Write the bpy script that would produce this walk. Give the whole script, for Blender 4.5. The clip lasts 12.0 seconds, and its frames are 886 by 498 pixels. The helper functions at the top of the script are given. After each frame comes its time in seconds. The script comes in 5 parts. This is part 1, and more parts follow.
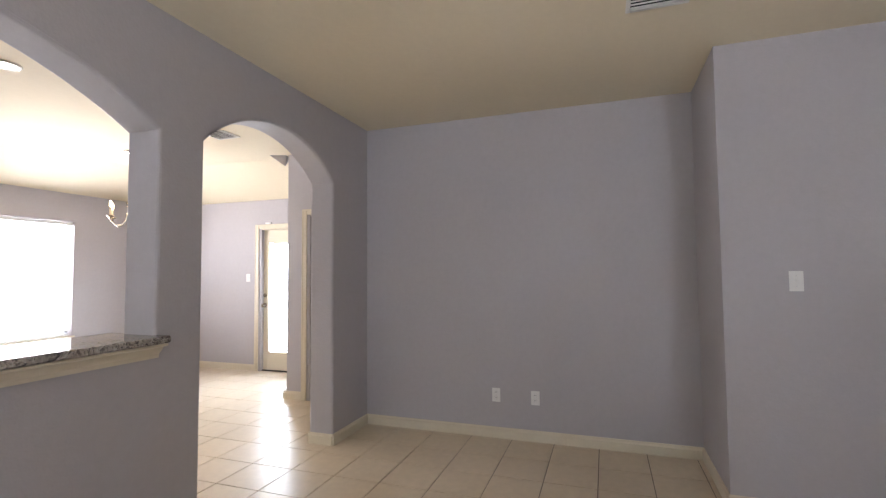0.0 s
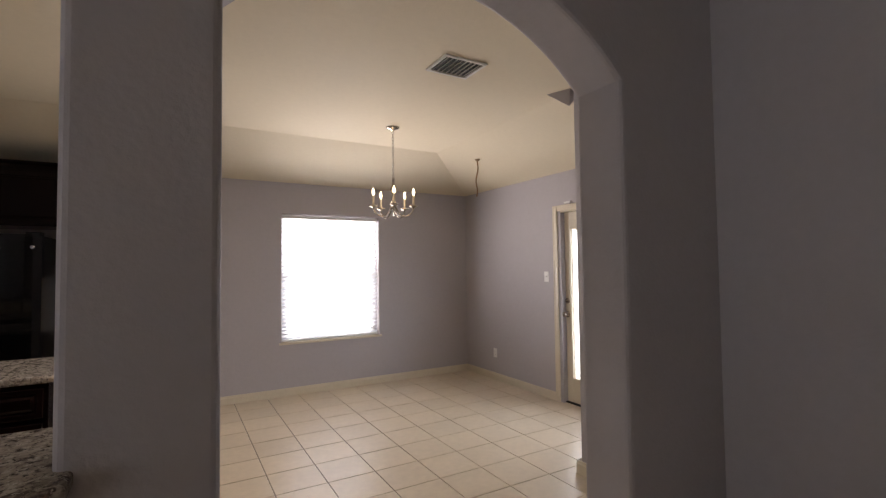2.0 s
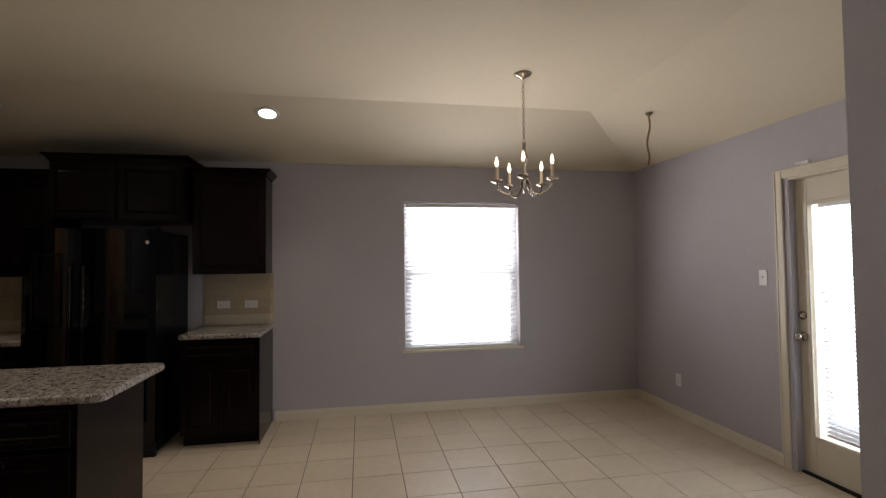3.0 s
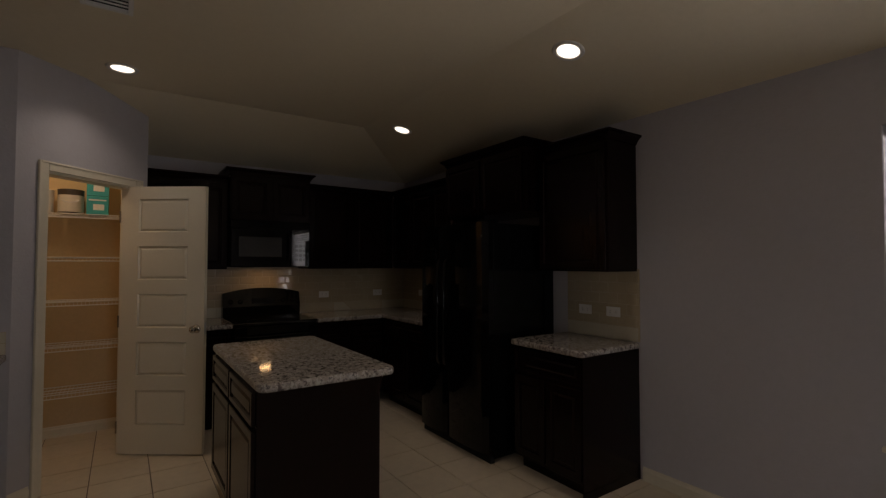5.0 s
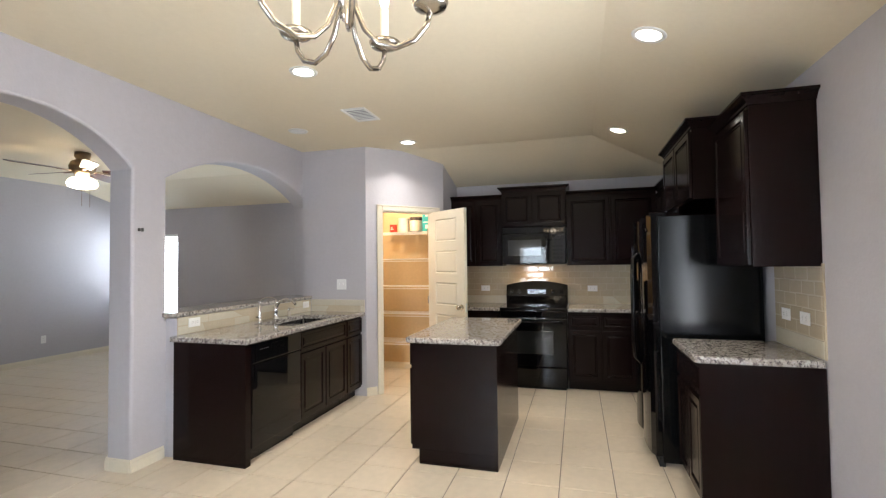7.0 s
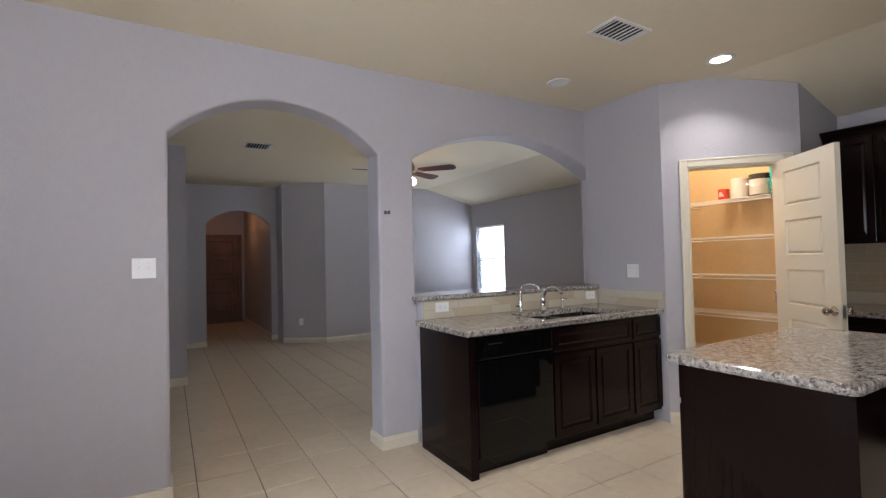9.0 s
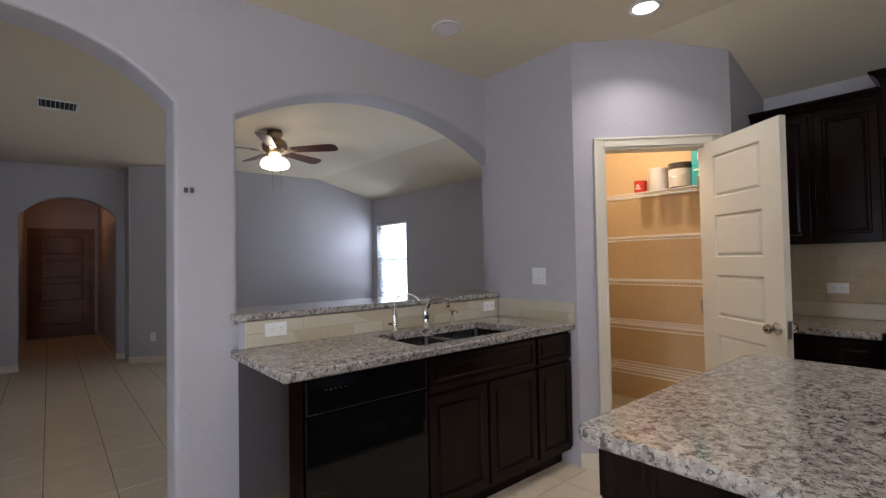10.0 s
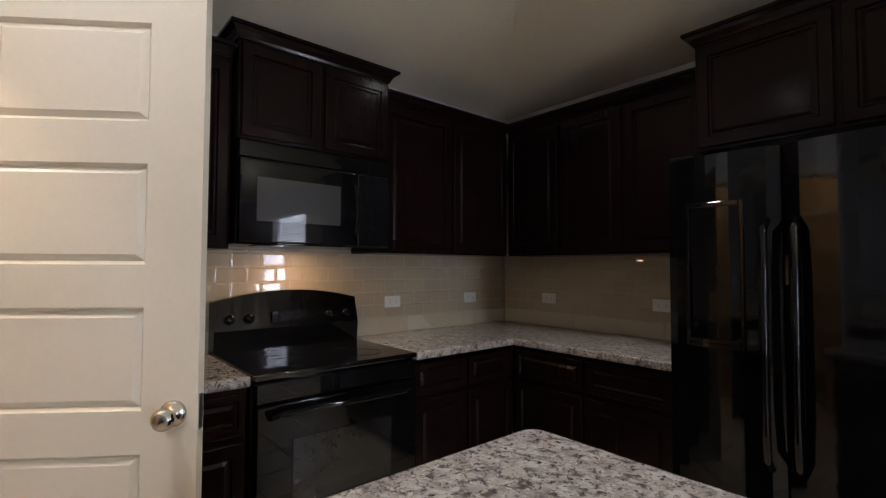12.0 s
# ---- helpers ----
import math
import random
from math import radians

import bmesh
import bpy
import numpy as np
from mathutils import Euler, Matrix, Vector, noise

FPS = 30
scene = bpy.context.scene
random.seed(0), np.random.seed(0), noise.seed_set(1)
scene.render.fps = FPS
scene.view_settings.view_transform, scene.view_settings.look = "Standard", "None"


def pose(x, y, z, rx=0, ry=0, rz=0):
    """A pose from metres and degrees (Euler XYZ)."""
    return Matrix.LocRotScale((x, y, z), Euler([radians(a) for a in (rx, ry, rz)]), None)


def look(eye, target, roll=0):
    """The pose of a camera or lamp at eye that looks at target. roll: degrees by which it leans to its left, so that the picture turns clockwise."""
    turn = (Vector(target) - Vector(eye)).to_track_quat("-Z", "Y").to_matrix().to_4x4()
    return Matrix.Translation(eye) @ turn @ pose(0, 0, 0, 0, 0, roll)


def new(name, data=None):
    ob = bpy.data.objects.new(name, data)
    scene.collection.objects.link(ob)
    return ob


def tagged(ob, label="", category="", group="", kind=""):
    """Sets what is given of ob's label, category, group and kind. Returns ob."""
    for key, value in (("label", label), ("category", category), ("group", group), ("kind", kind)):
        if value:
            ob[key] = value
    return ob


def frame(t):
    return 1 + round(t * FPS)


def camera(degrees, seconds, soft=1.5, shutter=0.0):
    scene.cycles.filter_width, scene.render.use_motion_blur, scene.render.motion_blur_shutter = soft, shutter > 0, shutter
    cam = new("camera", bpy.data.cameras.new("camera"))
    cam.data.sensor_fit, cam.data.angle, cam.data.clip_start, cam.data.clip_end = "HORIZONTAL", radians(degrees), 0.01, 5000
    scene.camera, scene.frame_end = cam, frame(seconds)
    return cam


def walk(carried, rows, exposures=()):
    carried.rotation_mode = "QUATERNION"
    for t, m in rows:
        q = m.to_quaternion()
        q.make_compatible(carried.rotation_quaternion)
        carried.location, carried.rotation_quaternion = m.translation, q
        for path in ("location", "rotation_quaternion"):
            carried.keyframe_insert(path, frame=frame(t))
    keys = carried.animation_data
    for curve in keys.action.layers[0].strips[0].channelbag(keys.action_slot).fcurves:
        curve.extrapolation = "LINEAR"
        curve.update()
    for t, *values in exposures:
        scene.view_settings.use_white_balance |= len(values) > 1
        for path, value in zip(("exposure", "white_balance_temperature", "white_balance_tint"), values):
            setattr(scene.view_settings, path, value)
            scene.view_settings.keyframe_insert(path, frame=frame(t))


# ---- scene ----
cam = camera(87.0, 12.0, soft=1.3)
PATH = [
    (0, (1.482, -2.145, 1.386), (3.37, -1.492, 1.488), -0.5),
    (0.5, (2.0, -2.155, 1.384), (3.639, -1.013, 1.48), -0.3),
    (1, (2.532, -1.994, 1.375), (3.939, -0.576, 1.477), -0.4),
    (1.5, (3.002, -1.649, 1.404), (4.203, -0.053, 1.498), -0.6),
    (2, (3.412, -1.16, 1.465), (4.41, 0.572, 1.54), -0.7),
    (2.5, (3.759, -0.709, 1.469), (4.469, 1.16, 1.534), -0.7),
    (4.5, (4.82, 1.139, 1.415), (3.644, 2.766, 1.486), 0.0),
    (5, (5.109, 1.527, 1.453), (3.46, 2.658, 1.516), 0.0),
    (5.5, (5.434, 1.991, 1.493), (3.564, 2.698, 1.551), -0.2),
    (6, (5.746, 2.425, 1.473), (3.769, 2.72, 1.535), -0.4),
    (6.5, (5.949, 2.86, 1.441), (3.952, 2.77, 1.508), -0.5),
    (7, (6.075, 3.224, 1.437), (4.153, 2.672, 1.5), -0.7),
    (7.5, (5.995, 3.466, 1.392), (4.278, 2.443, 1.457), -0.8),
    (9.5, (4.35, 3.152, 1.344), (3.403, 1.391, 1.393), -1.5),
    (10, (3.961, 2.739, 1.341), (2.672, 1.21, 1.39), -1.1),
    (10.5, (3.644, 2.32, 1.301), (1.942, 1.272, 1.362), -0.4),
    (11, (3.254, 1.923, 1.319), (1.263, 1.74, 1.364), -0.2),
    (11.5, (2.825, 1.766, 1.312), (0.913, 2.349, 1.379), 0.1),
    (12, (2.44, 1.744, 1.326), (0.918, 3.04, 1.403), 0.2),
]
EXPOSURES = [(0.0, 0.42, 6650, 15), (0.5, 0.0, 6600, 18), (1.0, -0.45, 7000, 20), (1.5, -0.75, 7300, 20), (2.0, -1.0, 7300, 20), (2.5, -1.15, 7300, 19), (3.5, -2.0, 6800, 14), (4.5, -2.7, 6500, 14), (5.0, -2.75, 7500, 18), (5.5, -1.12, 7200, 16),
             (6.0, -0.15, 6700, 12), (6.5, 0.12, 6600, 9), (7.5, 0.38, 6200, 10), (8.5, 0.0, 6100, 12), (9.5, -0.55, 6200, 14), (10.5, -0.6, 6000, 14), (11.0, -0.55, 6000, 14), (11.5, -0.6, 6000, 18), (12.0, -0.2, 6000, 15)]
walk(cam, [(t, look(eye, target, roll)) for t, eye, target, roll in PATH], EXPOSURES)

# lamp powers in watts
W_DIN, W_DOOR, W_LIV = 150.0, 44.0, 29.0
W_CAN, W_CHAND, W_PANTRY, W_FAN, W_ENTRY, W_HOOD = 7.2, 2.6, 34.0, 30.0, 4.6, 1.9

# ---------------------------------------------------------------- light
C = 2.747            # ceiling height
EAVE, RUN = 2.465, 1.05     # the ceiling slopes down to the outer walls
world = bpy.data.worlds.new("sky")
scene.world = world
world.use_nodes = True
_nt = world.node_tree
_bg = _nt.nodes["Background"]
_sky = _nt.nodes.new("ShaderNodeTexSky")
_sky.sky_type = "NISHITA"
_sky.sun_disc = False
_sky.sun_elevation, _sky.sun_rotation = radians(50), radians(200)
_nt.links.new(_sky.outputs[0], _bg.inputs[0])
_bg.inputs[1].default_value = 0.12


def area(name, m, sx, sy, watts, color=(1, 1, 1), shape="RECTANGLE", spread=180):
    d = bpy.data.lights.new(name, "AREA")
    d.shape, d.size, d.size_y, d.energy, d.color = shape, sx, sy, watts, color
    d.spread = radians(spread)
    ob = new(name, d)
    ob.matrix_world = m
    return ob


def point(name, x, y, z, watts, color, radius):
    d = bpy.data.lights.new(name, "POINT")
    d.energy, d.color, d.shadow_soft_size = watts, color, radius
    ob = new(name, d)
    ob.location = (x, y, z)
    return ob


_sun = bpy.data.lights.new("sun", "SUN")
_sun.energy, _sun.angle, _sun.color = 3.0, radians(0.5), (1, 0.96, 0.9)
_s = new("sun", _sun)
_s.matrix_world = look((0, 0, 0), (-0.25, 0.55, -0.9))

DAY = (0.92, 0.95, 1.0)
WARM = (1.0, 0.84, 0.64)
LAMP = (1.0, 0.95, 0.88)
# sky light in the window and door openings
DAY_SHADE = (0.70, 0.85, 1.0)      # shaded side of the house
area("daylight_dining_window", pose(5.086, 4.56, 1.35, -90, 0, 0), 1.16, 1.46, W_DIN, DAY)
area("daylight_back_door", pose(7.14, 2.135, 1.15, 90, 0, 90), 0.55, 1.5, W_DOOR, DAY_SHADE)
area("daylight_living_window", pose(-0.65, -4.0, 1.34, 80, 0, -90), 0.88, 1.36, W_LIV, DAY_SHADE)
area("daylight_living_window", pose(-0.65, -0.72, 1.34, 72, 0, -90), 0.88, 1.36, W_LIV, DAY_SHADE)
CANS = [(3.326, 3.628, 2.683, -15.0), (1.388, 3.622, 2.685, -15.0), (3.335, 1.47, C, 0), (1.395, 1.503, C, 0)]
for _x, _y, _z, _a in CANS:
    area("can_lamp", pose(_x, _y, _z - 0.008, _a), 0.125, 0.125, W_CAN, LAMP, "DISK", 115)
point("chandelier_lamp", 5.14, 2.735, 2.12, W_CHAND, WARM, 0.06)
point("pantry_lamp", 0.72, 0.92, 2.46, W_PANTRY, (1.0, 0.84, 0.60), 0.06)
area("microwave_lamp", pose(0.24, 2.72, 1.413), 0.10, 0.10, W_HOOD, (1.0, 0.62, 0.30))
point("fan_lamp", 2.14, -2.15, C - 0.312, W_FAN, WARM, 0.03)
point("entry_lamp", 3.75, -7.6, 2.3, W_ENTRY, (1.0, 0.46, 0.2), 0.1)


# ---------------------------------------------------------------- materials
def mat(name, color, rough=0.5, metal=0.0, vary=0.12, scale=4.0, fine=60.0, bump=0.0, bump_scale=200.0, coat=0.0, spec=0.5, rnd=0.0, dark=None):
    """A surface with broad stains, fine grain and relief."""
    m = bpy.data.materials.new(name)
    m.use_nodes = True
    nt = m.node_tree
    b = nt.nodes["Principled BSDF"]
    b.inputs["Roughness"].default_value, b.inputs["Metallic"].default_value = rough, metal
    b.inputs["Specular IOR Level"].default_value = spec
    b.inputs["Coat Weight"].default_value = coat
    geo = nt.nodes.new("ShaderNodeNewGeometry")
    big, small = nt.nodes.new("ShaderNodeTexNoise"), nt.nodes.new("ShaderNodeTexNoise")
    big.inputs["Scale"].default_value, small.inputs["Scale"].default_value = scale, fine
    big.inputs["Detail"].default_value = small.inputs["Detail"].default_value = 4
    for n in (big, small):
        nt.links.new(geo.outputs["Position"], n.inputs["Vector"])
    add = nt.nodes.new("ShaderNodeMath")
    add.operation = "ADD"
    nt.links.new(big.outputs[0], add.inputs[0])
    nt.links.new(small.outputs[0], add.inputs[1])
    src = add.outputs[0]
    if rnd:
        info = nt.nodes.new("ShaderNodeObjectInfo")
        mul = nt.nodes.new("ShaderNodeMath")
        mul.operation = "MULTIPLY_ADD"
        mul.inputs[1].default_value = rnd
        nt.links.new(info.outputs["Random"], mul.inputs[0])
        nt.links.new(src, mul.inputs[2])
        src = mul.outputs[0]
    ramp = nt.nodes.new("ShaderNodeMapRange")
    ramp.inputs["From Min"].default_value, ramp.inputs["From Max"].default_value = 0.6, 1.4 + rnd
    nt.links.new(src, ramp.inputs["Value"])
    mix = nt.nodes.new("ShaderNodeMix")
    mix.data_type = "RGBA"
    lo = dark or tuple(c * (1 - vary) for c in color)
    hi = tuple(min(1, c * (1 + vary)) for c in color) if not dark else color
    mix.inputs["A"].default_value, mix.inputs["B"].default_value = (*lo, 1), (*hi, 1)
    nt.links.new(ramp.outputs[0], mix.inputs["Factor"])
    nt.links.new(mix.outputs["Result"], b.inputs["Base Color"])
    rr = nt.nodes.new("ShaderNodeMapRange")
    rr.inputs["To Min"].default_value, rr.inputs["To Max"].default_value = rough * 0.85, min(1, rough * 1.15)
    nt.links.new(big.outputs[0], rr.inputs["Value"])
    nt.links.new(rr.outputs[0], b.inputs["Roughness"])
    if bump:
        bn, bp = nt.nodes.new("ShaderNodeTexNoise"), nt.nodes.new("ShaderNodeBump")
        bn.inputs["Scale"].default_value, bn.inputs["Detail"].default_value = bump_scale, 3
        bp.inputs["Strength"].default_value, bp.inputs["Distance"].default_value = bump, 0.002
        nt.links.new(geo.outputs["Position"], bn.inputs["Vector"])
        nt.links.new(bn.outputs[0], bp.inputs["Height"])
        nt.links.new(bp.outputs[0], b.inputs["Normal"])
    return m


def glow(name, color, strength):
    m = bpy.data.materials.new(name)
    m.use_nodes = True
    b = m.node_tree.nodes["Principled BSDF"]
    b.inputs["Base Color"].default_value = (0.8, 0.8, 0.8, 1)
    b.inputs["Emission Color"].default_value, b.inputs["Emission Strength"].default_value = (*color, 1), strength
    return m


def granite_material():
    m = bpy.data.materials.new("granite")
    m.use_nodes = True
    nt = m.node_tree
    b = nt.nodes["Principled BSDF"]
    b.inputs["Roughness"].default_value = 0.07
    geo = nt.nodes.new("ShaderNodeNewGeometry")
    warp = nt.nodes.new("ShaderNodeTexNoise")
    warp.inputs["Scale"].default_value, warp.inputs["Detail"].default_value = 30, 3
    nt.links.new(geo.outputs["Position"], warp.inputs["Vector"])
    wm = nt.nodes.new("ShaderNodeMix")
    wm.data_type = "VECTOR"
    wm.inputs["Factor"].default_value = 0.03
    nt.links.new(geo.outputs["Position"], wm.inputs["A"])
    nt.links.new(warp.outputs["Color"], wm.inputs["B"])
    base = None
    # cream ground, grey-brown blotches, dark and pale flecks
    layers = [(20, 0.42, 0.62, (0.40, 0.36, 0.32), (0.28, 0.25, 0.23)), (38, 0.50, 0.61, None, (0.115, 0.095, 0.09)), (44, 0.51, 0.63, None, (0.48, 0.45, 0.41)), (95, 0.555, 0.65, None, (0.06, 0.052, 0.058)), (120, 0.60, 0.70, None, (0.58, 0.56, 0.53))]
    for i, (sc, lo, hi, ground, col) in enumerate(layers):
        n = nt.nodes.new("ShaderNodeTexNoise")
        n.inputs["Scale"].default_value, n.inputs["Detail"].default_value, n.inputs["Roughness"].default_value = sc, 3, 0.6
        off = nt.nodes.new("ShaderNodeVectorMath")
        off.inputs[1].default_value = (i * 7.3, i * 3.1, i * 5.7)
        nt.links.new(wm.outputs["Result"], off.inputs[0])
        nt.links.new(off.outputs[0], n.inputs["Vector"])
        r = nt.nodes.new("ShaderNodeMapRange")
        r.inputs["From Min"].default_value, r.inputs["From Max"].default_value = lo, hi
        nt.links.new(n.outputs[0], r.inputs["Value"])
        x = nt.nodes.new("ShaderNodeMix")
        x.data_type = "RGBA"
        nt.links.new(r.outputs[0], x.inputs["Factor"])
        if base is None:
            x.inputs["A"].default_value = (*ground, 1)
        else:
            nt.links.new(base, x.inputs["A"])
        x.inputs["B"].default_value = (*col, 1)
        base = x.outputs["Result"]
    nt.links.new(base, b.inputs["Base Color"])
    return m


def wood_material(name, color, dark, rough, along=2, spec=0.5):
    """Stained wood with grain along the given axis of the world."""
    m = bpy.data.materials.new(name)
    m.use_nodes = True
    nt = m.node_tree
    b = nt.nodes["Principled BSDF"]
    b.inputs["Roughness"].default_value = rough
    b.inputs["Specular IOR Level"].default_value = spec
    geo, mp, n = nt.nodes.new("ShaderNodeNewGeometry"), nt.nodes.new("ShaderNodeMapping"), nt.nodes.new("ShaderNodeTexNoise")
    s = [38.0, 38.0, 38.0]
    s[along] = 2.2
    mp.inputs["Scale"].default_value = s
    n.inputs["Scale"].default_value, n.inputs["Detail"].default_value = 1.0, 6
    n2 = nt.nodes.new("ShaderNodeTexNoise")
    n2.inputs["Scale"].default_value = 3.0
    nt.links.new(geo.outputs["Position"], mp.inputs["Vector"])
    nt.links.new(geo.outputs["Position"], n2.inputs["Vector"])
    nt.links.new(mp.outputs[0], n.inputs["Vector"])
    a = nt.nodes.new("ShaderNodeMath")
    a.operation = "MULTIPLY"
    nt.links.new(n.outputs[0], a.inputs[0])
    nt.links.new(n2.outputs[0], a.inputs[1])
    r = nt.nodes.new("ShaderNodeMapRange")
    r.inputs["From Min"].default_value, r.inputs["From Max"].default_value = 0.15, 0.4
    nt.links.new(a.outputs[0], r.inputs["Value"])
    x = nt.nodes.new("ShaderNodeMix")
    x.data_type = "RGBA"
    x.inputs["A"].default_value, x.inputs["B"].default_value = (*dark, 1), (*color, 1)
    nt.links.new(r.outputs[0], x.inputs["Factor"])
    nt.links.new(x.outputs["Result"], b.inputs["Base Color"])
    bp = nt.nodes.new("ShaderNodeBump")
    bp.inputs["Strength"].default_value, bp.inputs["Distance"].default_value = 0.01, 0.0004
    nt.links.new(n.outputs[0], bp.inputs["Height"])
    nt.links.new(bp.outputs[0], b.inputs["Normal"])
    return m


def glass_material(name, rough=0.0, tint=(1, 1, 1)):
    m = bpy.data.materials.new(name)
    m.use_nodes = True
    b = m.node_tree.nodes["Principled BSDF"]
    b.inputs["Base Color"].default_value = (*tint, 1)
    b.inputs["Roughness"].default_value = rough
    b.inputs["Transmission Weight"].default_value = 1.0
    b.inputs["IOR"].default_value = 1.1
    return m


def slat_material():
    m = bpy.data.materials.new("blind_vinyl")
    m.use_nodes = True
    nt = m.node_tree
    d, t, x = nt.nodes.new("ShaderNodeBsdfDiffuse"), nt.nodes.new("ShaderNodeBsdfTranslucent"), nt.nodes.new("ShaderNodeMixShader")
    d.inputs[0].default_value = t.inputs[0].default_value = (0.85, 0.87, 0.9, 1)
    x.inputs[0].default_value = 0.35
    nt.links.new(d.outputs[0], x.inputs[1])
    nt.links.new(t.outputs[0], x.inputs[2])
    nt.links.new(x.outputs[0], nt.nodes["Material Output"].inputs[0])
    return m


PAINT = mat("wall_paint", (0.463, 0.440, 0.462), 0.55, vary=0.035, scale=1.3, fine=25, bump=0.75, bump_scale=60, spec=0.35)
CEIL = mat("ceiling_paint", (0.73, 0.64, 0.48), 0.8, vary=0.03, scale=0.9, fine=30, bump=0.5, bump_scale=90)
PANTRY_PAINT = mat("pantry_paint", (0.60, 0.43, 0.235), 0.6, vary=0.06, scale=3, fine=30, bump=0.3, bump_scale=120)
TRIM = mat("trim_paint", (0.70, 0.63, 0.50), 0.36, vary=0.04, scale=3, fine=40)
DOORP = mat("door_paint", (0.70, 0.63, 0.50), 0.38, vary=0.03, scale=3, fine=70, bump=0.1, bump_scale=300)
TILE = mat("floor_tile", (0.65, 0.545, 0.415), 0.335, vary=0.12, scale=2.5, fine=18, rnd=0.35, bump=0.12, bump_scale=25, spec=0.5)
GROUT = mat("grout", (0.20, 0.16, 0.125), 0.9, vary=0.25, scale=3, fine=90, bump=0.5)
SUBWAY = mat("backsplash_tile", (0.47, 0.385, 0.265), 0.03, vary=0.07, scale=5, fine=30, rnd=0.4, spec=0.75)
SPLASH_GROUT = mat("backsplash_grout", (0.47, 0.39, 0.275), 0.8, vary=0.1)
SPLASH_STONE = mat("sink_backsplash_tile", (0.56, 0.51, 0.40), 0.22, vary=0.05, scale=6, fine=40)
ESPRESSO = wood_material("espresso_wood", (0.0085, 0.0038, 0.0035), (0.007, 0.0032, 0.003), 0.16, spec=0.15)
GRANITE = granite_material()
BLACK = mat("black_enamel", (0.003, 0.003, 0.0035), 0.035, vary=0.1, spec=0.3)
BLACK_DOOR = mat("black_door_enamel", (0.003, 0.003, 0.0035), 0.05, vary=0.1, spec=0.3, bump=0.05, bump_scale=40)
BLACK_TEX = mat("black_pebbled_steel", (0.004, 0.0045, 0.005), 0.14, spec=0.2, vary=0.15, bump=0.06, bump_scale=350)
BLACK_GLASS = mat("black_glass", (0.006, 0.006, 0.007), 0.03, vary=0.05, spec=0.5)
GREY_GLASS = mat("grey_screened_glass", (0.014, 0.015, 0.015), 0.07, vary=0.05)
SCREEN_GLASS = mat("microwave_screen_glass", (0.045, 0.046, 0.047), 0.04, vary=0.05)
RUBBER = mat("dark_gasket", (0.007, 0.007, 0.007), 0.8)
STEEL = mat("brushed_steel", (0.68, 0.68, 0.69), 0.36, metal=1.0, vary=0.08, fine=120)
SINK_STEEL = mat("sink_steel", (0.33, 0.33, 0.35), 0.2, metal=1.0, vary=0.1, fine=120)
CHROME = mat("chrome", (0.78, 0.78, 0.80), 0.06, metal=1.0, vary=0.02)
NICKEL = mat("satin_nickel", (0.47, 0.43, 0.38), 0.21, metal=1.0, vary=0.05)
PLATE = mat("white_plastic", (0.80, 0.79, 0.77), 0.35, vary=0.03)
SLOT = mat("slot_dark", (0.06, 0.06, 0.06), 0.6)
VENTM = mat("vent_enamel", (0.72, 0.70, 0.66), 0.4, vary=0.05)
VENT_SHADE = mat("duct_shade", (0.03, 0.03, 0.03), 0.9)
WIRE_WHITE = mat("white_vinyl_wire", (0.80, 0.77, 0.72), 0.4, vary=0.05)
WHITE_FRAME = mat("white_vinyl_frame", (0.78, 0.78, 0.78), 0.35, vary=0.04)
SLAT = slat_material()
GLASS = glass_material("pane_glass")
CAN_LENS = glow("lamp_lens", (1.0, 0.95, 0.86), 14)
FLAME = glow("flame_bulb", (1.0, 0.76, 0.48), 18)
FAN_SHADE = glow("fan_shade_glass", (1.0, 0.86, 0.66), 9)
CANDLE = mat("candle_sleeve", (0.75, 0.66, 0.50), 0.5)
CHERRY = wood_material("cherry_blade", (0.14, 0.045, 0.03), (0.07, 0.025, 0.02), 0.3, along=0)
BRONZE = mat("aged_brass", (0.30, 0.22, 0.14), 0.34, metal=1.0, vary=0.15)
ENTRY_WOOD = wood_material("entry_door_wood", (0.22, 0.09, 0.035), (0.12, 0.05, 0.02), 0.4)
OUTSIDE = glow("bright_outdoors", (0.93, 0.97, 1.0), 7.0)
RED = mat("red_label", (0.55, 0.04, 0.02), 0.4)
CREAM_CAN = mat("cream_tin", (0.74, 0.68, 0.58), 0.4, vary=0.06)
DARK_LID = mat("dark_lid", (0.05, 0.035, 0.03), 0.35)
TEAL = mat("teal_carton", (0.03, 0.36, 0.38), 0.5, vary=0.1)
WHITE_INK = mat("white_print", (0.78, 0.76, 0.72), 0.5)
COPPER_WIRE = mat("cloth_wire", (0.30, 0.17, 0.07), 0.6)


# ---------------------------------------------------------------- mesh helpers
def box(bm, x0, x1, y0, y1, z0, z1, bevel=0.0, seg=2):
    m = Matrix.Translation(((x0 + x1) / 2, (y0 + y1) / 2, (z0 + z1) / 2)) @ Matrix.Diagonal((abs(x1 - x0), abs(y1 - y0), abs(z1 - z0), 1))
    r = bmesh.ops.create_cube(bm, size=1, matrix=m)
    if bevel:
        edges = list({e for v in r["verts"] for e in v.link_edges})
        bmesh.ops.bevel(bm, geom=edges, offset=bevel, segments=seg, profile=0.6, affect="EDGES")
    return bm


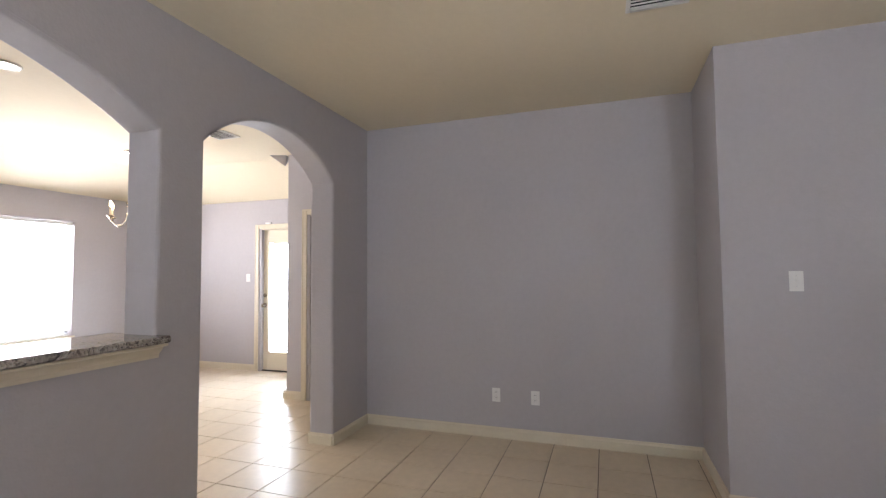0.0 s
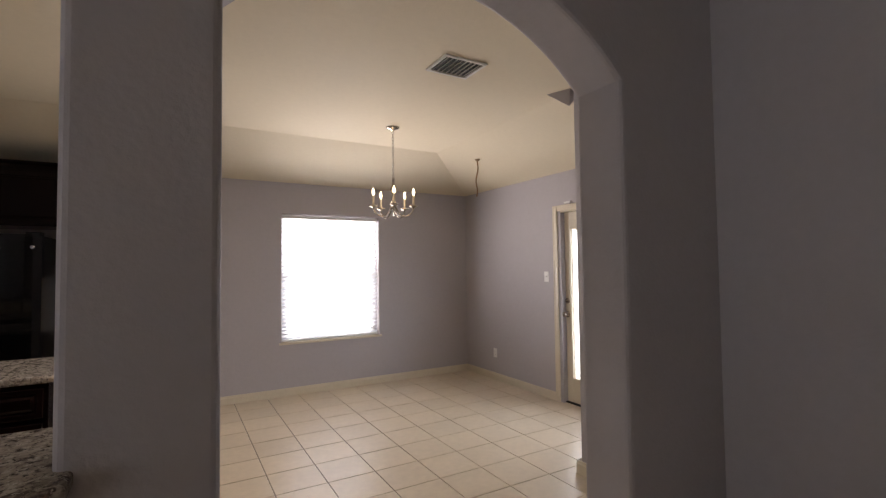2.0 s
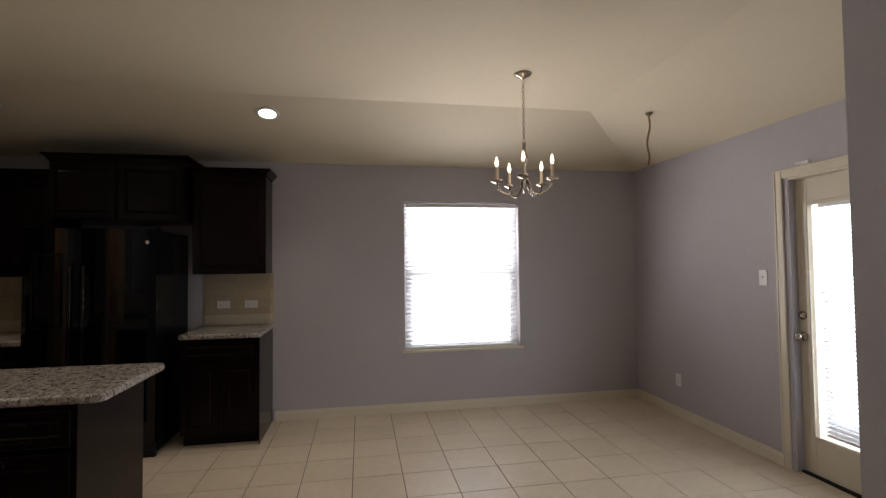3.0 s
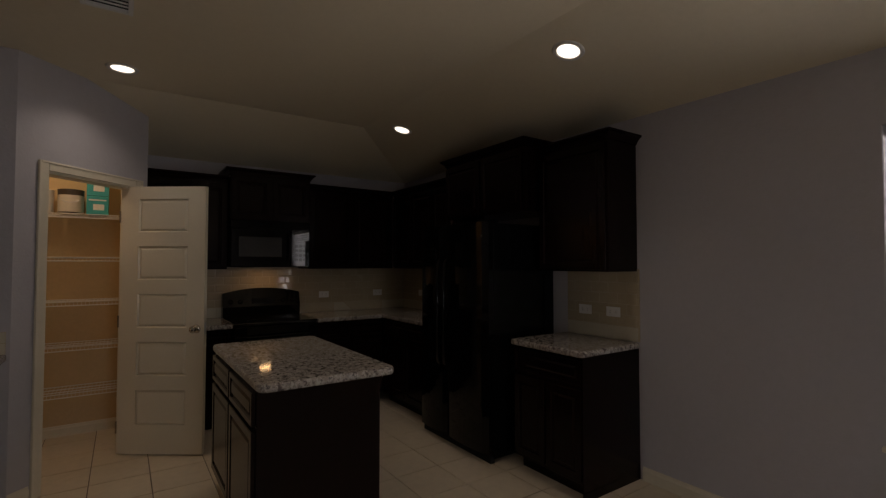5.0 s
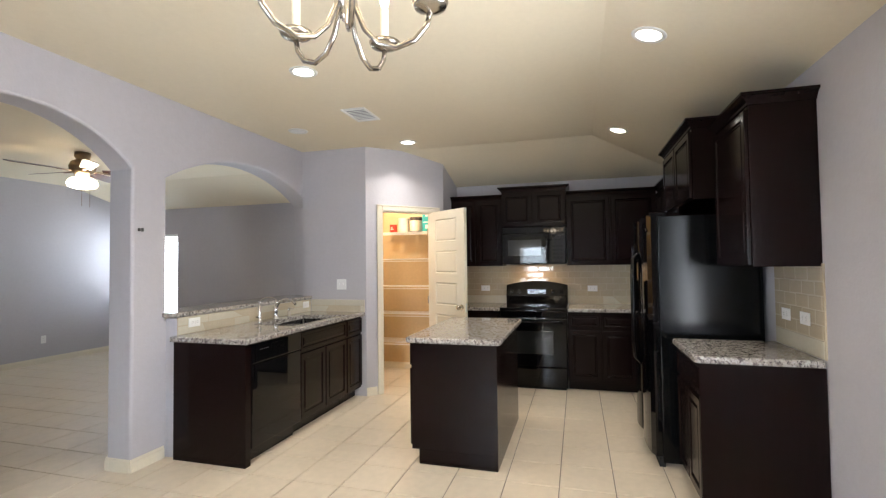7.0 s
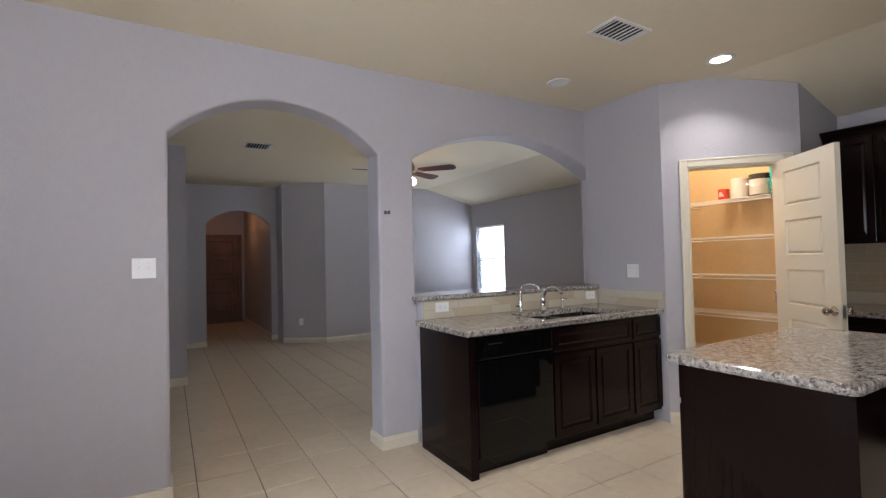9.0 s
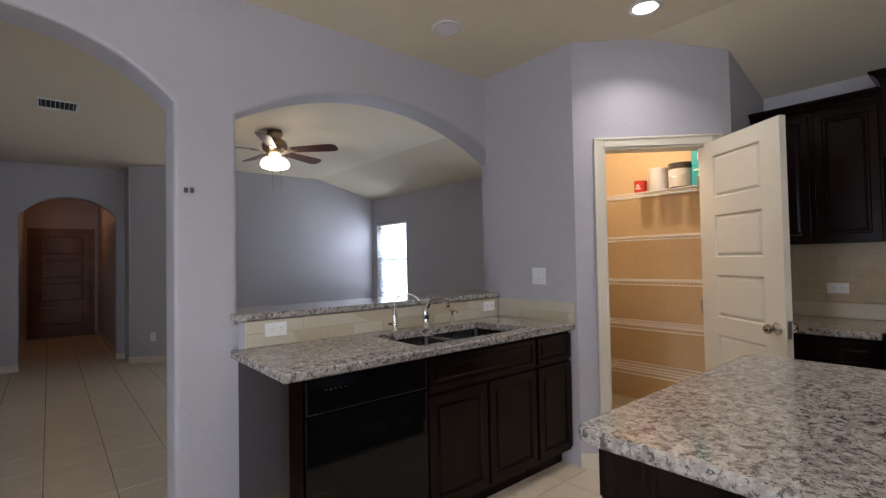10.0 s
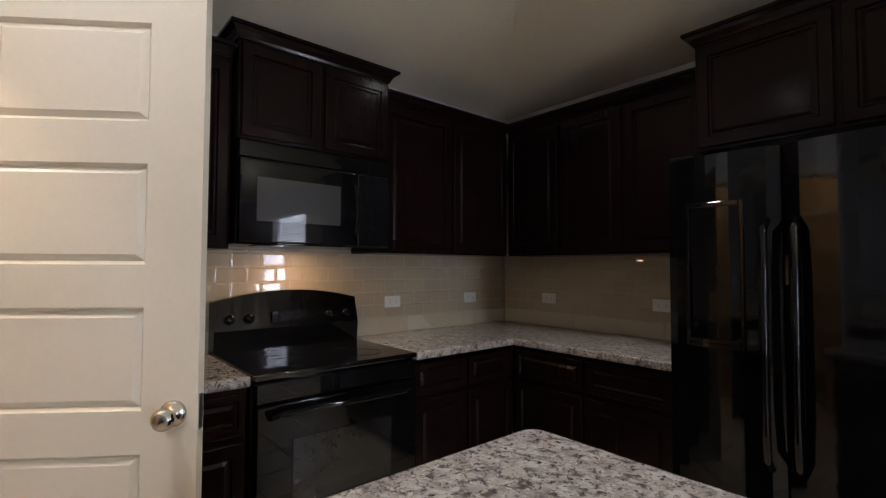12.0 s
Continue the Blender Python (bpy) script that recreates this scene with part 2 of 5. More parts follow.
def cyl(bm, p, q, r0, r1=None, seg=12, caps=True):
    p, q = Vector(p), Vector(q)
    d = q - p
    m = Matrix.Translation((p + q) / 2) @ d.to_track_quat("Z", "Y").to_matrix().to_4x4()
    bmesh.ops.create_cone(bm, cap_ends=caps, segments=seg, radius1=r0, radius2=r0 if r1 is None else r1, depth=d.length, matrix=m)
    return bm


def lathe(bm, profile, seg=20, at=(0, 0, 0), caps=True):
    """A turned shape from (radius, height) pairs."""
    rings = []
    for r, z in profile:
        rings.append([bm.verts.new((at[0] + r * math.cos(2 * math.pi * k / seg), at[1] + r * math.sin(2 * math.pi * k / seg), at[2] + z)) for k in range(seg)])
    for a, b in zip(rings, rings[1:]):
        for k in range(seg):
            bm.faces.new((a[k], a[(k + 1) % seg], b[(k + 1) % seg], b[k]))
    if caps and profile[0][0] > 1e-4:
        bm.faces.new(rings[0][::-1])
    if caps and profile[-1][0] > 1e-4:
        bm.faces.new(rings[-1])
    return bm


def tube(bm, pts, r, seg=8):
    """A round rod along points."""
    pts = [Vector(p) for p in pts]
    rings = []
    for i, p in enumerate(pts):
        d = (pts[min(i + 1, len(pts) - 1)] - pts[max(i - 1, 0)]).normalized()
        a = d.cross(Vector((0.31, 0.17, 0.93)))
        a = (a if a.length > 1e-3 else d.cross(Vector((1, 0, 0)))).normalized()
        b = d.cross(a)
        rings.append([bm.verts.new(p + r * (math.cos(2 * math.pi * k / seg) * a + math.sin(2 * math.pi * k / seg) * b)) for k in range(seg)])
    for a, b in zip(rings, rings[1:]):
        for k in range(seg):
            bm.faces.new((a[k], a[(k + 1) % seg], b[(k + 1) % seg], b[k]))
    bm.faces.new(rings[0][::-1])
    bm.faces.new(rings[-1])
    return bm


def mesh_of(name, bm, material, smooth=False):
    bmesh.ops.recalc_face_normals(bm, faces=bm.faces)
    me = bpy.data.meshes.new(name)
    bm.to_mesh(me)
    bm.free()
    me.materials.append(material)
    if smooth:
        for p in me.polygons:
            p.use_smooth = True
    return me


def part(name, bm, material, parent, label="", smooth=False):
    ob = new(name, mesh_of(name, bm, material, smooth))
    ob.parent = parent
    if label:
        ob["label"] = label
    return ob


def solid(name, bm, material, label="", category="", kind="", group="", smooth=False):
    return tagged(new(name, mesh_of(name, bm, material, smooth)), label, category, group, kind)


def thing(name, m, label, category, group="", kind=""):
    ob = new(name)
    ob.empty_display_size = 0.1
    ob.matrix_world = m
    return tagged(ob, label, category, group, kind)


def structure(name, bm, material, label):
    return solid(name, bm, material, label, name.split("_")[0], "structure")


def B():
    return bmesh.new()


# ---------------------------------------------------------------- floor base, ceiling, walls
structure("floor", box(B(), -0.72, 7.2, -9.3, 4.6, -0.2, -0.006), GROUT, "dark grout bed under the beige floor tiles")
FLOOR = bpy.data.objects["floor"]


def slope_under(bm, foot, along, inward):
    """A wedge of ceiling that rises from an outer wall's line to the flat part. foot: a point on the wall's face; along: the wall's run; inward: unit vector to the room."""
    foot, along, inward = Vector((*foot, 0)), Vector((*along, 0)), Vector((*inward, 0))
    k = (C - EAVE) / RUN
    over = RUN + 0.05 / k
    prof = [(-0.13, EAVE - 0.13 * k), (over, C + 0.05), (-0.13, C + 0.05)]
    ends = [[bm.verts.new(e + inward * a + Vector((0, 0, z))) for a, z in prof] for e in (foot, foot + along)]
    for j in range(3):
        bm.faces.new((ends[0][j], ends[0][(j + 1) % 3], ends[1][(j + 1) % 3], ends[1][j]))
    bm.faces.new(ends[0][::-1])
    bm.faces.new(ends[1])
    bmesh.ops.recalc_face_normals(bm, faces=bm.faces)


_bm = box(B(), -0.72, 7.2, -9.3, 4.6, C, C + 0.15)
slope_under(_bm, (-0.14, 4.442), (7.3, 0), (0, -1))
slope_under(_bm, (0, 0.115), (0, 4.4), (1, 0))
slope_under(_bm, (7.02, 0.115), (0, 4.4), (-1, 0))
slope_under(_bm, (-0.55, -4.75), (0, 4.865), (1, 0))
structure("ceiling", _bm, CEIL, "cream textured ceiling sloping down to the outer walls")


def arc_top(xa, xb, spring, top, n=28):
    w, r = (xb - xa) / 2, top - spring
    if r < 1e-4:
        return [(xa, spring), (xb, spring)]
    rad, cx = (w * w + r * r) / (2 * r), (xa + xb) / 2
    cz = top - rad
    return [(xa + (xb - xa) * k / n, cz + math.sqrt(max(0, rad * rad - (xa + (xb - xa) * k / n - cx) ** 2))) for k in range(n + 1)]


def wall(name, m, length, thick, openings=(), label="grey painted drywall wall", round_edge=0.0, material=None, h=C):
    """A wall along local x, thickness along local y, with openings (x0, x1, sill, spring, top) cut through it."""
    bm = B()
    loops = []
    xs = 0.0
    extras = {}
    for xa, xb, sill, spring, top in openings:
        zs = sorted({sill, spring} - {0.0})
        extras[xa] = extras[xb] = zs
        loops.append([(xs, xa)])
        curve = arc_top(xa, xb, spring, top)
        loops.append([*zip(curve, curve[1:])])
        xs = xb
    loops.append([(xs, length)])
    polys = []
    for k, seg in enumerate(loops):
        if k % 2 == 0:
            a, b = seg[0]
            polys.append([(a, 0), (b, 0)] + [(b, z) for z in extras.get(b, [])] + [(b, h), (a, h)] + [(a, z) for z in extras.get(a, [])[::-1]])
        else:
            sill = openings[k // 2][2]
            for (xa, za), (xb, zb) in seg:
                polys.append([(xa, za), (xb, zb), (xb, h), (xa, h)])
            if sill > 0:
                polys.append([(p[0], sill) for p in (seg[0][0],)] + [(seg[-1][1][0], sill), (seg[-1][1][0], 0), (seg[0][0][0], 0)])
    cache = {}

    def v(x, y, z):
        k = (round(x, 4), round(y, 4), round(z, 4))
        if k not in cache:
            cache[k] = bm.verts.new(k)
        return cache[k]

    for p in polys:
        for y in (0, thick):
            bm.faces.new([v(x, y, z) for x, z in p])
    for e in [e for e in bm.edges if len(e.link_faces) == 1 and e.verts[0].co.y == 0]:
        (ax, _, az), (bx, _, bz) = e.verts[0].co, e.verts[1].co
        bm.faces.new((e.verts[0], e.verts[1], v(bx, thick, bz), v(ax, thick, az)))
    bmesh.ops.recalc_face_normals(bm, faces=bm.faces)
    if round_edge:
        ed = []
        for e in bm.edges:
            if len(e.link_faces) == 2 and abs(e.verts[0].co.y - e.verts[1].co.y) < 1e-5 and e.calc_face_angle() > 1.0:
                mid = (e.verts[0].co + e.verts[1].co) / 2
                if any(xa - 1e-3 <= mid.x <= xb + 1e-3 and sill - 1e-3 <= mid.z <= top + 1e-3 for xa, xb, sill, _s1, top in openings) and mid.z > 0.01:
                    ed.append(e)
        bmesh.ops.bevel(bm, geom=ed, offset=round_edge, segments=3, profile=0.5, affect="EDGES")
    ob = structure(name, bm, material or PAINT, label)
    ob.matrix_world = m
    return ob


PY0, PY1 = -0.03, 0.19       # faces of the wall with the two arches
WY = 4.442                   # dining and kitchen face of the window wall
DX = 7.02                   # face of the wall with the glazed door
wall("wall_pass", pose(-0.7, PY0, 0), 7.87, PY1 - PY0, [(1.90, 3.915, 1.035, 2.125, 2.41), (4.203, 5.52, 0.0, 2.14, 2.418)], "grey drywall wall with an arched doorway and an arched serving opening", 0.02)
wall("wall_window", pose(-0.15, WY, 0), 7.31, 0.15, [(4.638, 5.835, 0.61, 2.10, 2.10)], "grey drywall wall with one window", 0.008)
wall("wall_door", pose(DX + 0.15, PY1, 0, 0, 0, 90), WY - PY1, 0.15, [(1.43, 2.37, 0.0, 2.05, 2.05)], "grey drywall wall with a glazed back door")
wall("wall_range", pose(0, PY1, 0, 0, 0, 90), WY - PY1, 0.15, [], "grey drywall wall behind the kitchen range")
wall("wall_sink_end", pose(1.36, PY1, 0, 0, 0, 90), 0.985 - PY1, 0.11, [], "short grey drywall wall at the end of the sink counter")
DIAG = pose(1.36, 0.985, 0, 0, 0, 135)
wall("wall_pantry", DIAG, 0.98, 0.11, [(0.185, 0.865, 0.0, 2.05, 2.05)], "diagonal grey drywall wall with the pantry doorway")
wall("wall_pantry_return", pose(0, 1.575, 0), 0.668, 0.105, [], "short grey drywall wall beside the cabinets")
wall("wall_utility", pose(6.02, PY1, 0, 0, 0, 90), 1.053, 0.12, [(0.05, 0.755, 0.0, 2.05, 2.05)], "grey drywall wall with a cased doorway")
wall("wall_utility_end", pose(6.02, 1.165, 0), DX - 6.02, 0.12, [], "grey drywall wall beside the back door")
wall("wall_living_back", pose(5.526, -2.92, 0, 0, 0, 90), 2.89, 0.12, [], "plain grey drywall wall with two outlets")
wall("wall_jog", pose(4.643, -2.92, 0), 0.763, 0.12, [], "narrow grey drywall return wall")
wall("wall_hall", pose(4.763, -5.5, 0, 0, 0, 90), 2.58, 0.12, [], "grey drywall wall of the hall")
wall("wall_hall_arch", pose(3.0, -5.62, 0), 1.763, 0.12, [(0.23, 1.27, 0.0, 2.06, 2.31)], "grey drywall wall with an arched passage to the entry", 0.02)
wall("wall_entry_east", pose(4.45, -9.1, 0, 0, 0, 90), 3.48, 0.12, [], "drywall wall of the dim entry hall")
wall("wall_entry_west", pose(3.2, -9.1, 0, 0, 0, 90), 3.48, 0.12, [], "drywall wall of the dim entry hall")
wall("wall_entry_end", pose(3.0, -9.22, 0), 1.6, 0.12, [(0.32, 1.23, 0.0, 2.05, 2.05)], "drywall wall around the front door")
wall("wall_living_angle", pose(3.12, -5.03, 0, 0, 0, 145.5), 0.76, 0.10, [], "angled grey drywall wall with an outlet")
wall("wall_living_side", pose(3.12, -5.62, 0, 0, 0, 90), 0.60, 0.10, [], "short grey drywall wall by the entry arch")
wall("wall_living_far", pose(-0.67, -4.72, 0), 3.17, 0.12, [], "plain grey drywall wall of the living room")
wall("wall_living_west", pose(-0.55, -4.72, 0, 0, 0, 90), 4.72, 0.12, [(0.27, 1.17, 0.66, 2.02, 2.02), (3.55, 4.45, 0.66, 2.02, 2.02)], "grey drywall wall with two windows")
# tan paint inside the pantry
for _a in ((0.001, 0.005, PY1 + 0.006, 1.569), (0.001, 1.249, PY1 + 0.001, PY1 + 0.005), (1.245, 1.249, PY1 + 0.006, 0.99), (0.006, 0.66, 1.570, 1.574)):
    structure("wall_pantry_lining", box(B(), *_a, 0, C - 0.002), PANTRY_PAINT, "tan painted wall inside the pantry")
# small flared corbel where the utility wall's corner meets the ceiling
_bm = B()
_v = [_bm.verts.new(p) for p in ((5.899, 1.287, 2.622), (5.828, 1.446, C), (5.893, 1.27, C), (6.03, 1.312, C))]
for _f in ((0, 1, 2), (0, 3, 1), (0, 2, 3), (1, 3, 2)):
    _bm.faces.new([_v[k] for k in _f])
structure("trim_corner_flare", _bm, PAINT, "small flared drywall corner under the ceiling")


def baseboard(p, q, h=0.09, t=0.013):
    """A moulded skirting board from p to q; the room lies to the left of that line."""
    p, q = Vector((*p, 0)), Vector((*q, 0))
    d = (q - p).normalized()
    n = Vector((-d.y, d.x, 0))
    bm = B()
    prof = [(0.0, 0), (t, 0), (t, h * 0.72), (t * 0.6, h * 0.84), (t * 0.45, h), (0.0, h)]
    rows = [[bm.verts.new(e + n * a + Vector((0, 0, b))) for a, b in prof] for e in (p, q)]
    for k in range(len(prof)):
        bm.faces.new((rows[0][k], rows[0][(k + 1) % 6], rows[1][(k + 1) % 6], rows[1][k]))
    bm.faces.new(rows[0])
    bm.faces.new(rows[1][::-1])
    return structure("baseboard", bm, TRIM, "cream painted skirting board along the wall")


for _p, _q in [((5.406, PY0), (4.82, PY0)), ((3.503, PY0), (-0.55, PY0)), ((5.406, -2.80), (5.406, PY0)), ((4.643, -2.80), (5.406, -2.80)), ((4.643, -5.5), (4.643, -2.80)),
               ((4.82, PY1), (5.90, PY1)), ((3.232, PY1), (3.503, PY1)), ((3.503, PY1), (3.503, PY0)), ((4.82, PY0), (4.82, PY1)),
               ((5.90, 1.05), (5.90, 1.285)), ((5.90, 1.285), (DX, 1.285)), ((DX, 2.665), (DX, WY)), ((DX, 1.285), (DX, 1.60)), ((DX, WY), (3.245, WY)),
               ((-0.55, -4.6), (2.5, -4.6)), ((2.49, -4.6), (3.12, -5.03)), ((4.27, -5.5), (4.643, -5.5)), ((3.12, -5.5), (3.23, -5.5)), ((-0.55, PY0), (-0.55, -4.6)),
               ((4.33, -9.1), (4.33, -5.62)), ((3.2, -5.62), (3.2, -9.1)), ((1.275, 1.07), (1.36, 0.985)), ((0.667, 1.678), (0.706, 1.639)),
               ((0.006, PY1 + 0.005), (1.20, PY1 + 0.005)), ((0.005, 1.57), (0.005, PY1 + 0.02))]:
    baseboard(_p, _q)


# ---------------------------------------------------------------- doorways, windows and doors
def casing(m, width, height, w=0.058, t=0.016, material=None):
    """Moulded trim round a doorway; local x across the opening, room towards local -y."""
    bm = B()
    for a, b, c, d in ((-w, 0.004, 0, height + w), (width - 0.004, width + w, 0, height + w), (0.004, width - 0.004, height - 0.004, height + w)):
        box(bm, a, b, -t, -0.001, c, d, 0.004, 1)
    # raised outer bead
    for a, b, c, d in ((-w, -w + 0.014, 0, height + w), (width + w - 0.014, width + w, 0, height + w), (-w + 0.014, width + w - 0.014, height + w - 0.014, height + w)):
        box(bm, a, b, -t - 0.005, -t + 0.001, c, d, 0.002, 1)
    ob = structure("trim_casing", bm, material or TRIM, "painted door casing round the doorway")
    ob.matrix_world = m
    return ob


def jamb(m, width, height, depth, t=0.018):
    bm = B()
    box(bm, 0, t, 0.001, depth, 0, height)
    box(bm, width - t, width, 0.001, depth, 0, height)
    box(bm, t, width - t, 0.001, depth, height - t, height)
    for a, b in ((t, t + 0.012), (width - t - 0.012, width - t)):
        box(bm, a, b, depth * 0.45, depth * 0.75, 0, height - t)
    ob = structure("trim_jamb", bm, TRIM, "cream painted door jamb lining the doorway")
    ob.matrix_world = m
    return ob


# local x runs along the opening, local -y faces the room
PAN = pose(1.36, 0.985, 0, 0, 0, 135) @ pose(0.185, 0, 0)
casing(PAN, 0.68, 2.05)
jamb(PAN, 0.68, 2.05, 0.11)
UTIL = pose(5.90, 0.987, 0, 0, 0, -90)
casing(UTIL, 0.705, 2.05)
jamb(UTIL, 0.705, 2.05, 0.12)
BACK = pose(DX, 2.602, 0, 0, 0, -90)
casing(BACK, 0.94, 2.05)
jamb(BACK, 0.94, 2.05, 0.15)
ENTRY = pose(4.23, -9.1, 0, 0, 0, 180)
casing(ENTRY, 0.91, 2.05, material=ENTRY_WOOD)


def slat_blind(m, width, height, pitch=0.044, tilt=-34, group="window blinds"):
    """A horizontal blind: headrail, slats, bottom rail, cords, tilt wand. Local x across, z up, centre of depth at y = 0."""
    t = thing("window_blind", m, "white horizontal slat blind lowered over the window", "blind", group)
    part("headrail", box(B(), 0, width, -0.025, 0.025, height - 0.04, height, 0.003, 1), WHITE_FRAME, t)
    part("bottom_rail", box(B(), 0.002, width - 0.002, -0.022, 0.022, 0.004, 0.022, 0.003, 1), WHITE_FRAME, t)
    bm = B()
    c, s = 0.024 * math.cos(radians(tilt)), 0.024 * math.sin(radians(tilt))
    rows = []
    for k in range(5):
        u = k / 4 * 2 - 1
        rows.append((u * c, u * s + 0.003 * (1 - u * u)))
    va = [[bm.verts.new((x, y, z)) for y, z in rows] for x in (0.003, width - 0.003)]
    vb = [[bm.verts.new((x, y, z - 0.0025)) for y, z in rows] for x in (0.003, width - 0.003)]
    for k in range(4):
        bm.faces.new((va[0][k], va[0][k + 1], va[1][k + 1], va[1][k]))
        bm.faces.new((vb[0][k], vb[1][k], vb[1][k + 1], vb[0][k + 1]))
    for e in (0, 1):
        bm.faces.new((va[e][0], vb[e][0], vb[e][4], va[e][4]))
    bm.faces.new((va[0][0], va[1][0], vb[1][0], vb[0][0]))
    bm.faces.new((va[0][4], vb[0][4], vb[1][4], va[1][4]))
    me = mesh_of("slat", bm, SLAT)
    z = 0.04
    while z < height - 0.05:
        ob = new("slat", me)
        ob.parent, ob.location = t, (0, 0, z)
        z += pitch
    for x in (width * 0.12, width * 0.5, width * 0.88):
        part("ladder_cord", cyl(B(), (x, -0.026, 0.02), (x, -0.026, height - 0.02), 0.0012, seg=5), WHITE_FRAME, t)
    part("tilt_wand", cyl(B(), (width * 0.93, -0.035, height * 0.45), (width * 0.93, -0.035, height - 0.03), 0.004, seg=6), WHITE_FRAME, t, "clear plastic tilt wand")
    return t


def window(n, m, width, height, depth, sill=True):
    """A single-hung vinyl window. Local x across, -y to the room, z up from the opening's foot."""
    w = tagged(thing("window_%d" % n, m, "white vinyl single-hung window, bright daylight behind it", "window", kind="structure"))
    bm = B()
    f, y0, y1 = 0.045, depth * 0.55, depth * 0.9
    for a, b, c, d in ((0, f, 0, height), (width - f, width, 0, height), (f, width - f, 0, f), (f, width - f, height - f, height)):
        box(bm, a, b, y0, y1, c, d, 0.003, 1)
    part("window_frame", bm, WHITE_FRAME, w)
    part("meeting_rail", box(B(), f, width - f, y0 + 0.002, y1 - 0.004, height * 0.52 - 0.022, height * 0.52 + 0.022, 0.003, 1), WHITE_FRAME, w)
    for a in (f, width - f - 0.035):
        part("sash_stile", box(B(), a, a + 0.035, y0 + 0.004, y1 - 0.006, f, height * 0.52 - 0.024, 0.003, 1), WHITE_FRAME, w)
    for c, d in ((f, height * 0.52 - 0.022), (height * 0.52 + 0.022, height - f)):
        p = part("pane", box(B(), f, width - f, y1 - 0.016, y1 - 0.011, c, d), GLASS, w)
        p.visible_shadow = False
    if sill:
        part("window_sill", box(B(), -0.03, width + 0.03, -0.03, y0, -0.022, 0.0015, 0.006, 2), TRIM, w, "cream painted wooden sill")
    return w


W1 = pose(4.488, WY, 0.61)
window(1, W1, 1.197, 1.49, 0.15)
slat_blind(W1 @ pose(0.01, 0.045, 0.003), 1.177, 1.475)
for _n, _y in ((2, -4.45), (3, -1.17)):
    _w = pose(-0.55, _y, 0.66, 0, 0, 90)
    window(_n, _w, 0.90, 1.36, 0.12)
    slat_blind(_w @ pose(0.01, 0.035, 0.003), 0.88, 1.35)


def panel_door(t, w, h, th, mats, n=5, stile=0.11):
    """A moulded door slab with n wide panels, on thing t. Local x along the slab from the hinge, y its thickness."""
    bm = B()
    ys = (0.0, th)
    rail, bottom = 0.108, 0.222
    ph = (h - bottom - 0.095 - rail * (n - 1)) / n
    z = bottom
    cells = []
    for k in range(n):
        cells.append((z, z + ph))
        z += ph + rail
    xs = [0, stile, w - stile, w]
    zz = [0.0]
    for a, b in cells:
        zz += [a, b]
    zz.append(h)
    grid = {}
    for side, y in enumerate(ys):
        for i, x in enumerate(xs):
            for j, q in enumerate(zz):
                grid[side, i, j] = bm.verts.new((x, y, q))
        panels = []
        for i in range(3):
            for j in range(len(zz) - 1):
                f = bm.faces.new((grid[side, i, j], grid[side, i + 1, j], grid[side, i + 1, j + 1], grid[side, i, j + 1]))
                if i == 1 and j % 2 == 1:
                    panels.append(f)
        sgn = 1 if side == 0 else -1
        for f in panels:
            bmesh.ops.inset_individual(bm, faces=[f], thickness=0.013)
            bmesh.ops.translate(bm, verts=f.verts, vec=(0, 0.012 * sgn, 0))
            bmesh.ops.inset_individual(bm, faces=[f], thickness=0.024)
            bmesh.ops.translate(bm, verts=f.verts, vec=(0, -0.009 * sgn, 0))
    for a in range(len(zz) - 1):
        for i in (0, 3):
            bm.faces.new((grid[0, i, a], grid[0, i, a + 1], grid[1, i, a + 1], grid[1, i, a]))
    for i in range(3):
        for j in (0, len(zz) - 1):
            bm.faces.new((grid[0, i, j], grid[0, i + 1, j], grid[1, i + 1, j], grid[1, i, j]))
    return part("slab", bm, mats, t)


def knob(parent, x, z, y, sgn, material=NICKEL):
    bm = B()
    lathe(bm, [(0.032, 0), (0.033, 0.004), (0.026, 0.010), (0.012, 0.014), (0.011, 0.030), (0.020, 0.036), (0.027, 0.048), (0.026, 0.060), (0.017, 0.068), (0.0, 0.070)], 20)
    bmesh.ops.transform(bm, matrix=pose(x, y, z, 90 if sgn < 0 else -90), verts=bm.verts)
    return part("door_knob", bm, material, parent, "satin nickel round knob", True)


# pantry door, hinged on the far jamb and standing open into the kitchen
PD = thing("pantry_door", pose(0.752, 1.513, 0.012, 0, 0, 54.5), "cream five-panel pantry door standing open into the kitchen", "door")
panel_door(PD, 0.655, 2.035, 0.035, DOORP, stile=0.135)
knob(PD, 0.598, 0.945, 0.0, -1)
knob(PD, 0.598, 0.945, 0.035, 1)
part("latch_plate", box(B(), 0.6545, 0.6565, 0.006, 0.029, 0.90, 0.99), STEEL, PD, "steel latch plate")
for _z in (0.2, 1.0, 1.8):
    part("hinge", cyl(B(), (-0.006, -0.004, _z - 0.045), (-0.006, -0.004, _z + 0.045), 0.006, seg=8), NICKEL, PD)

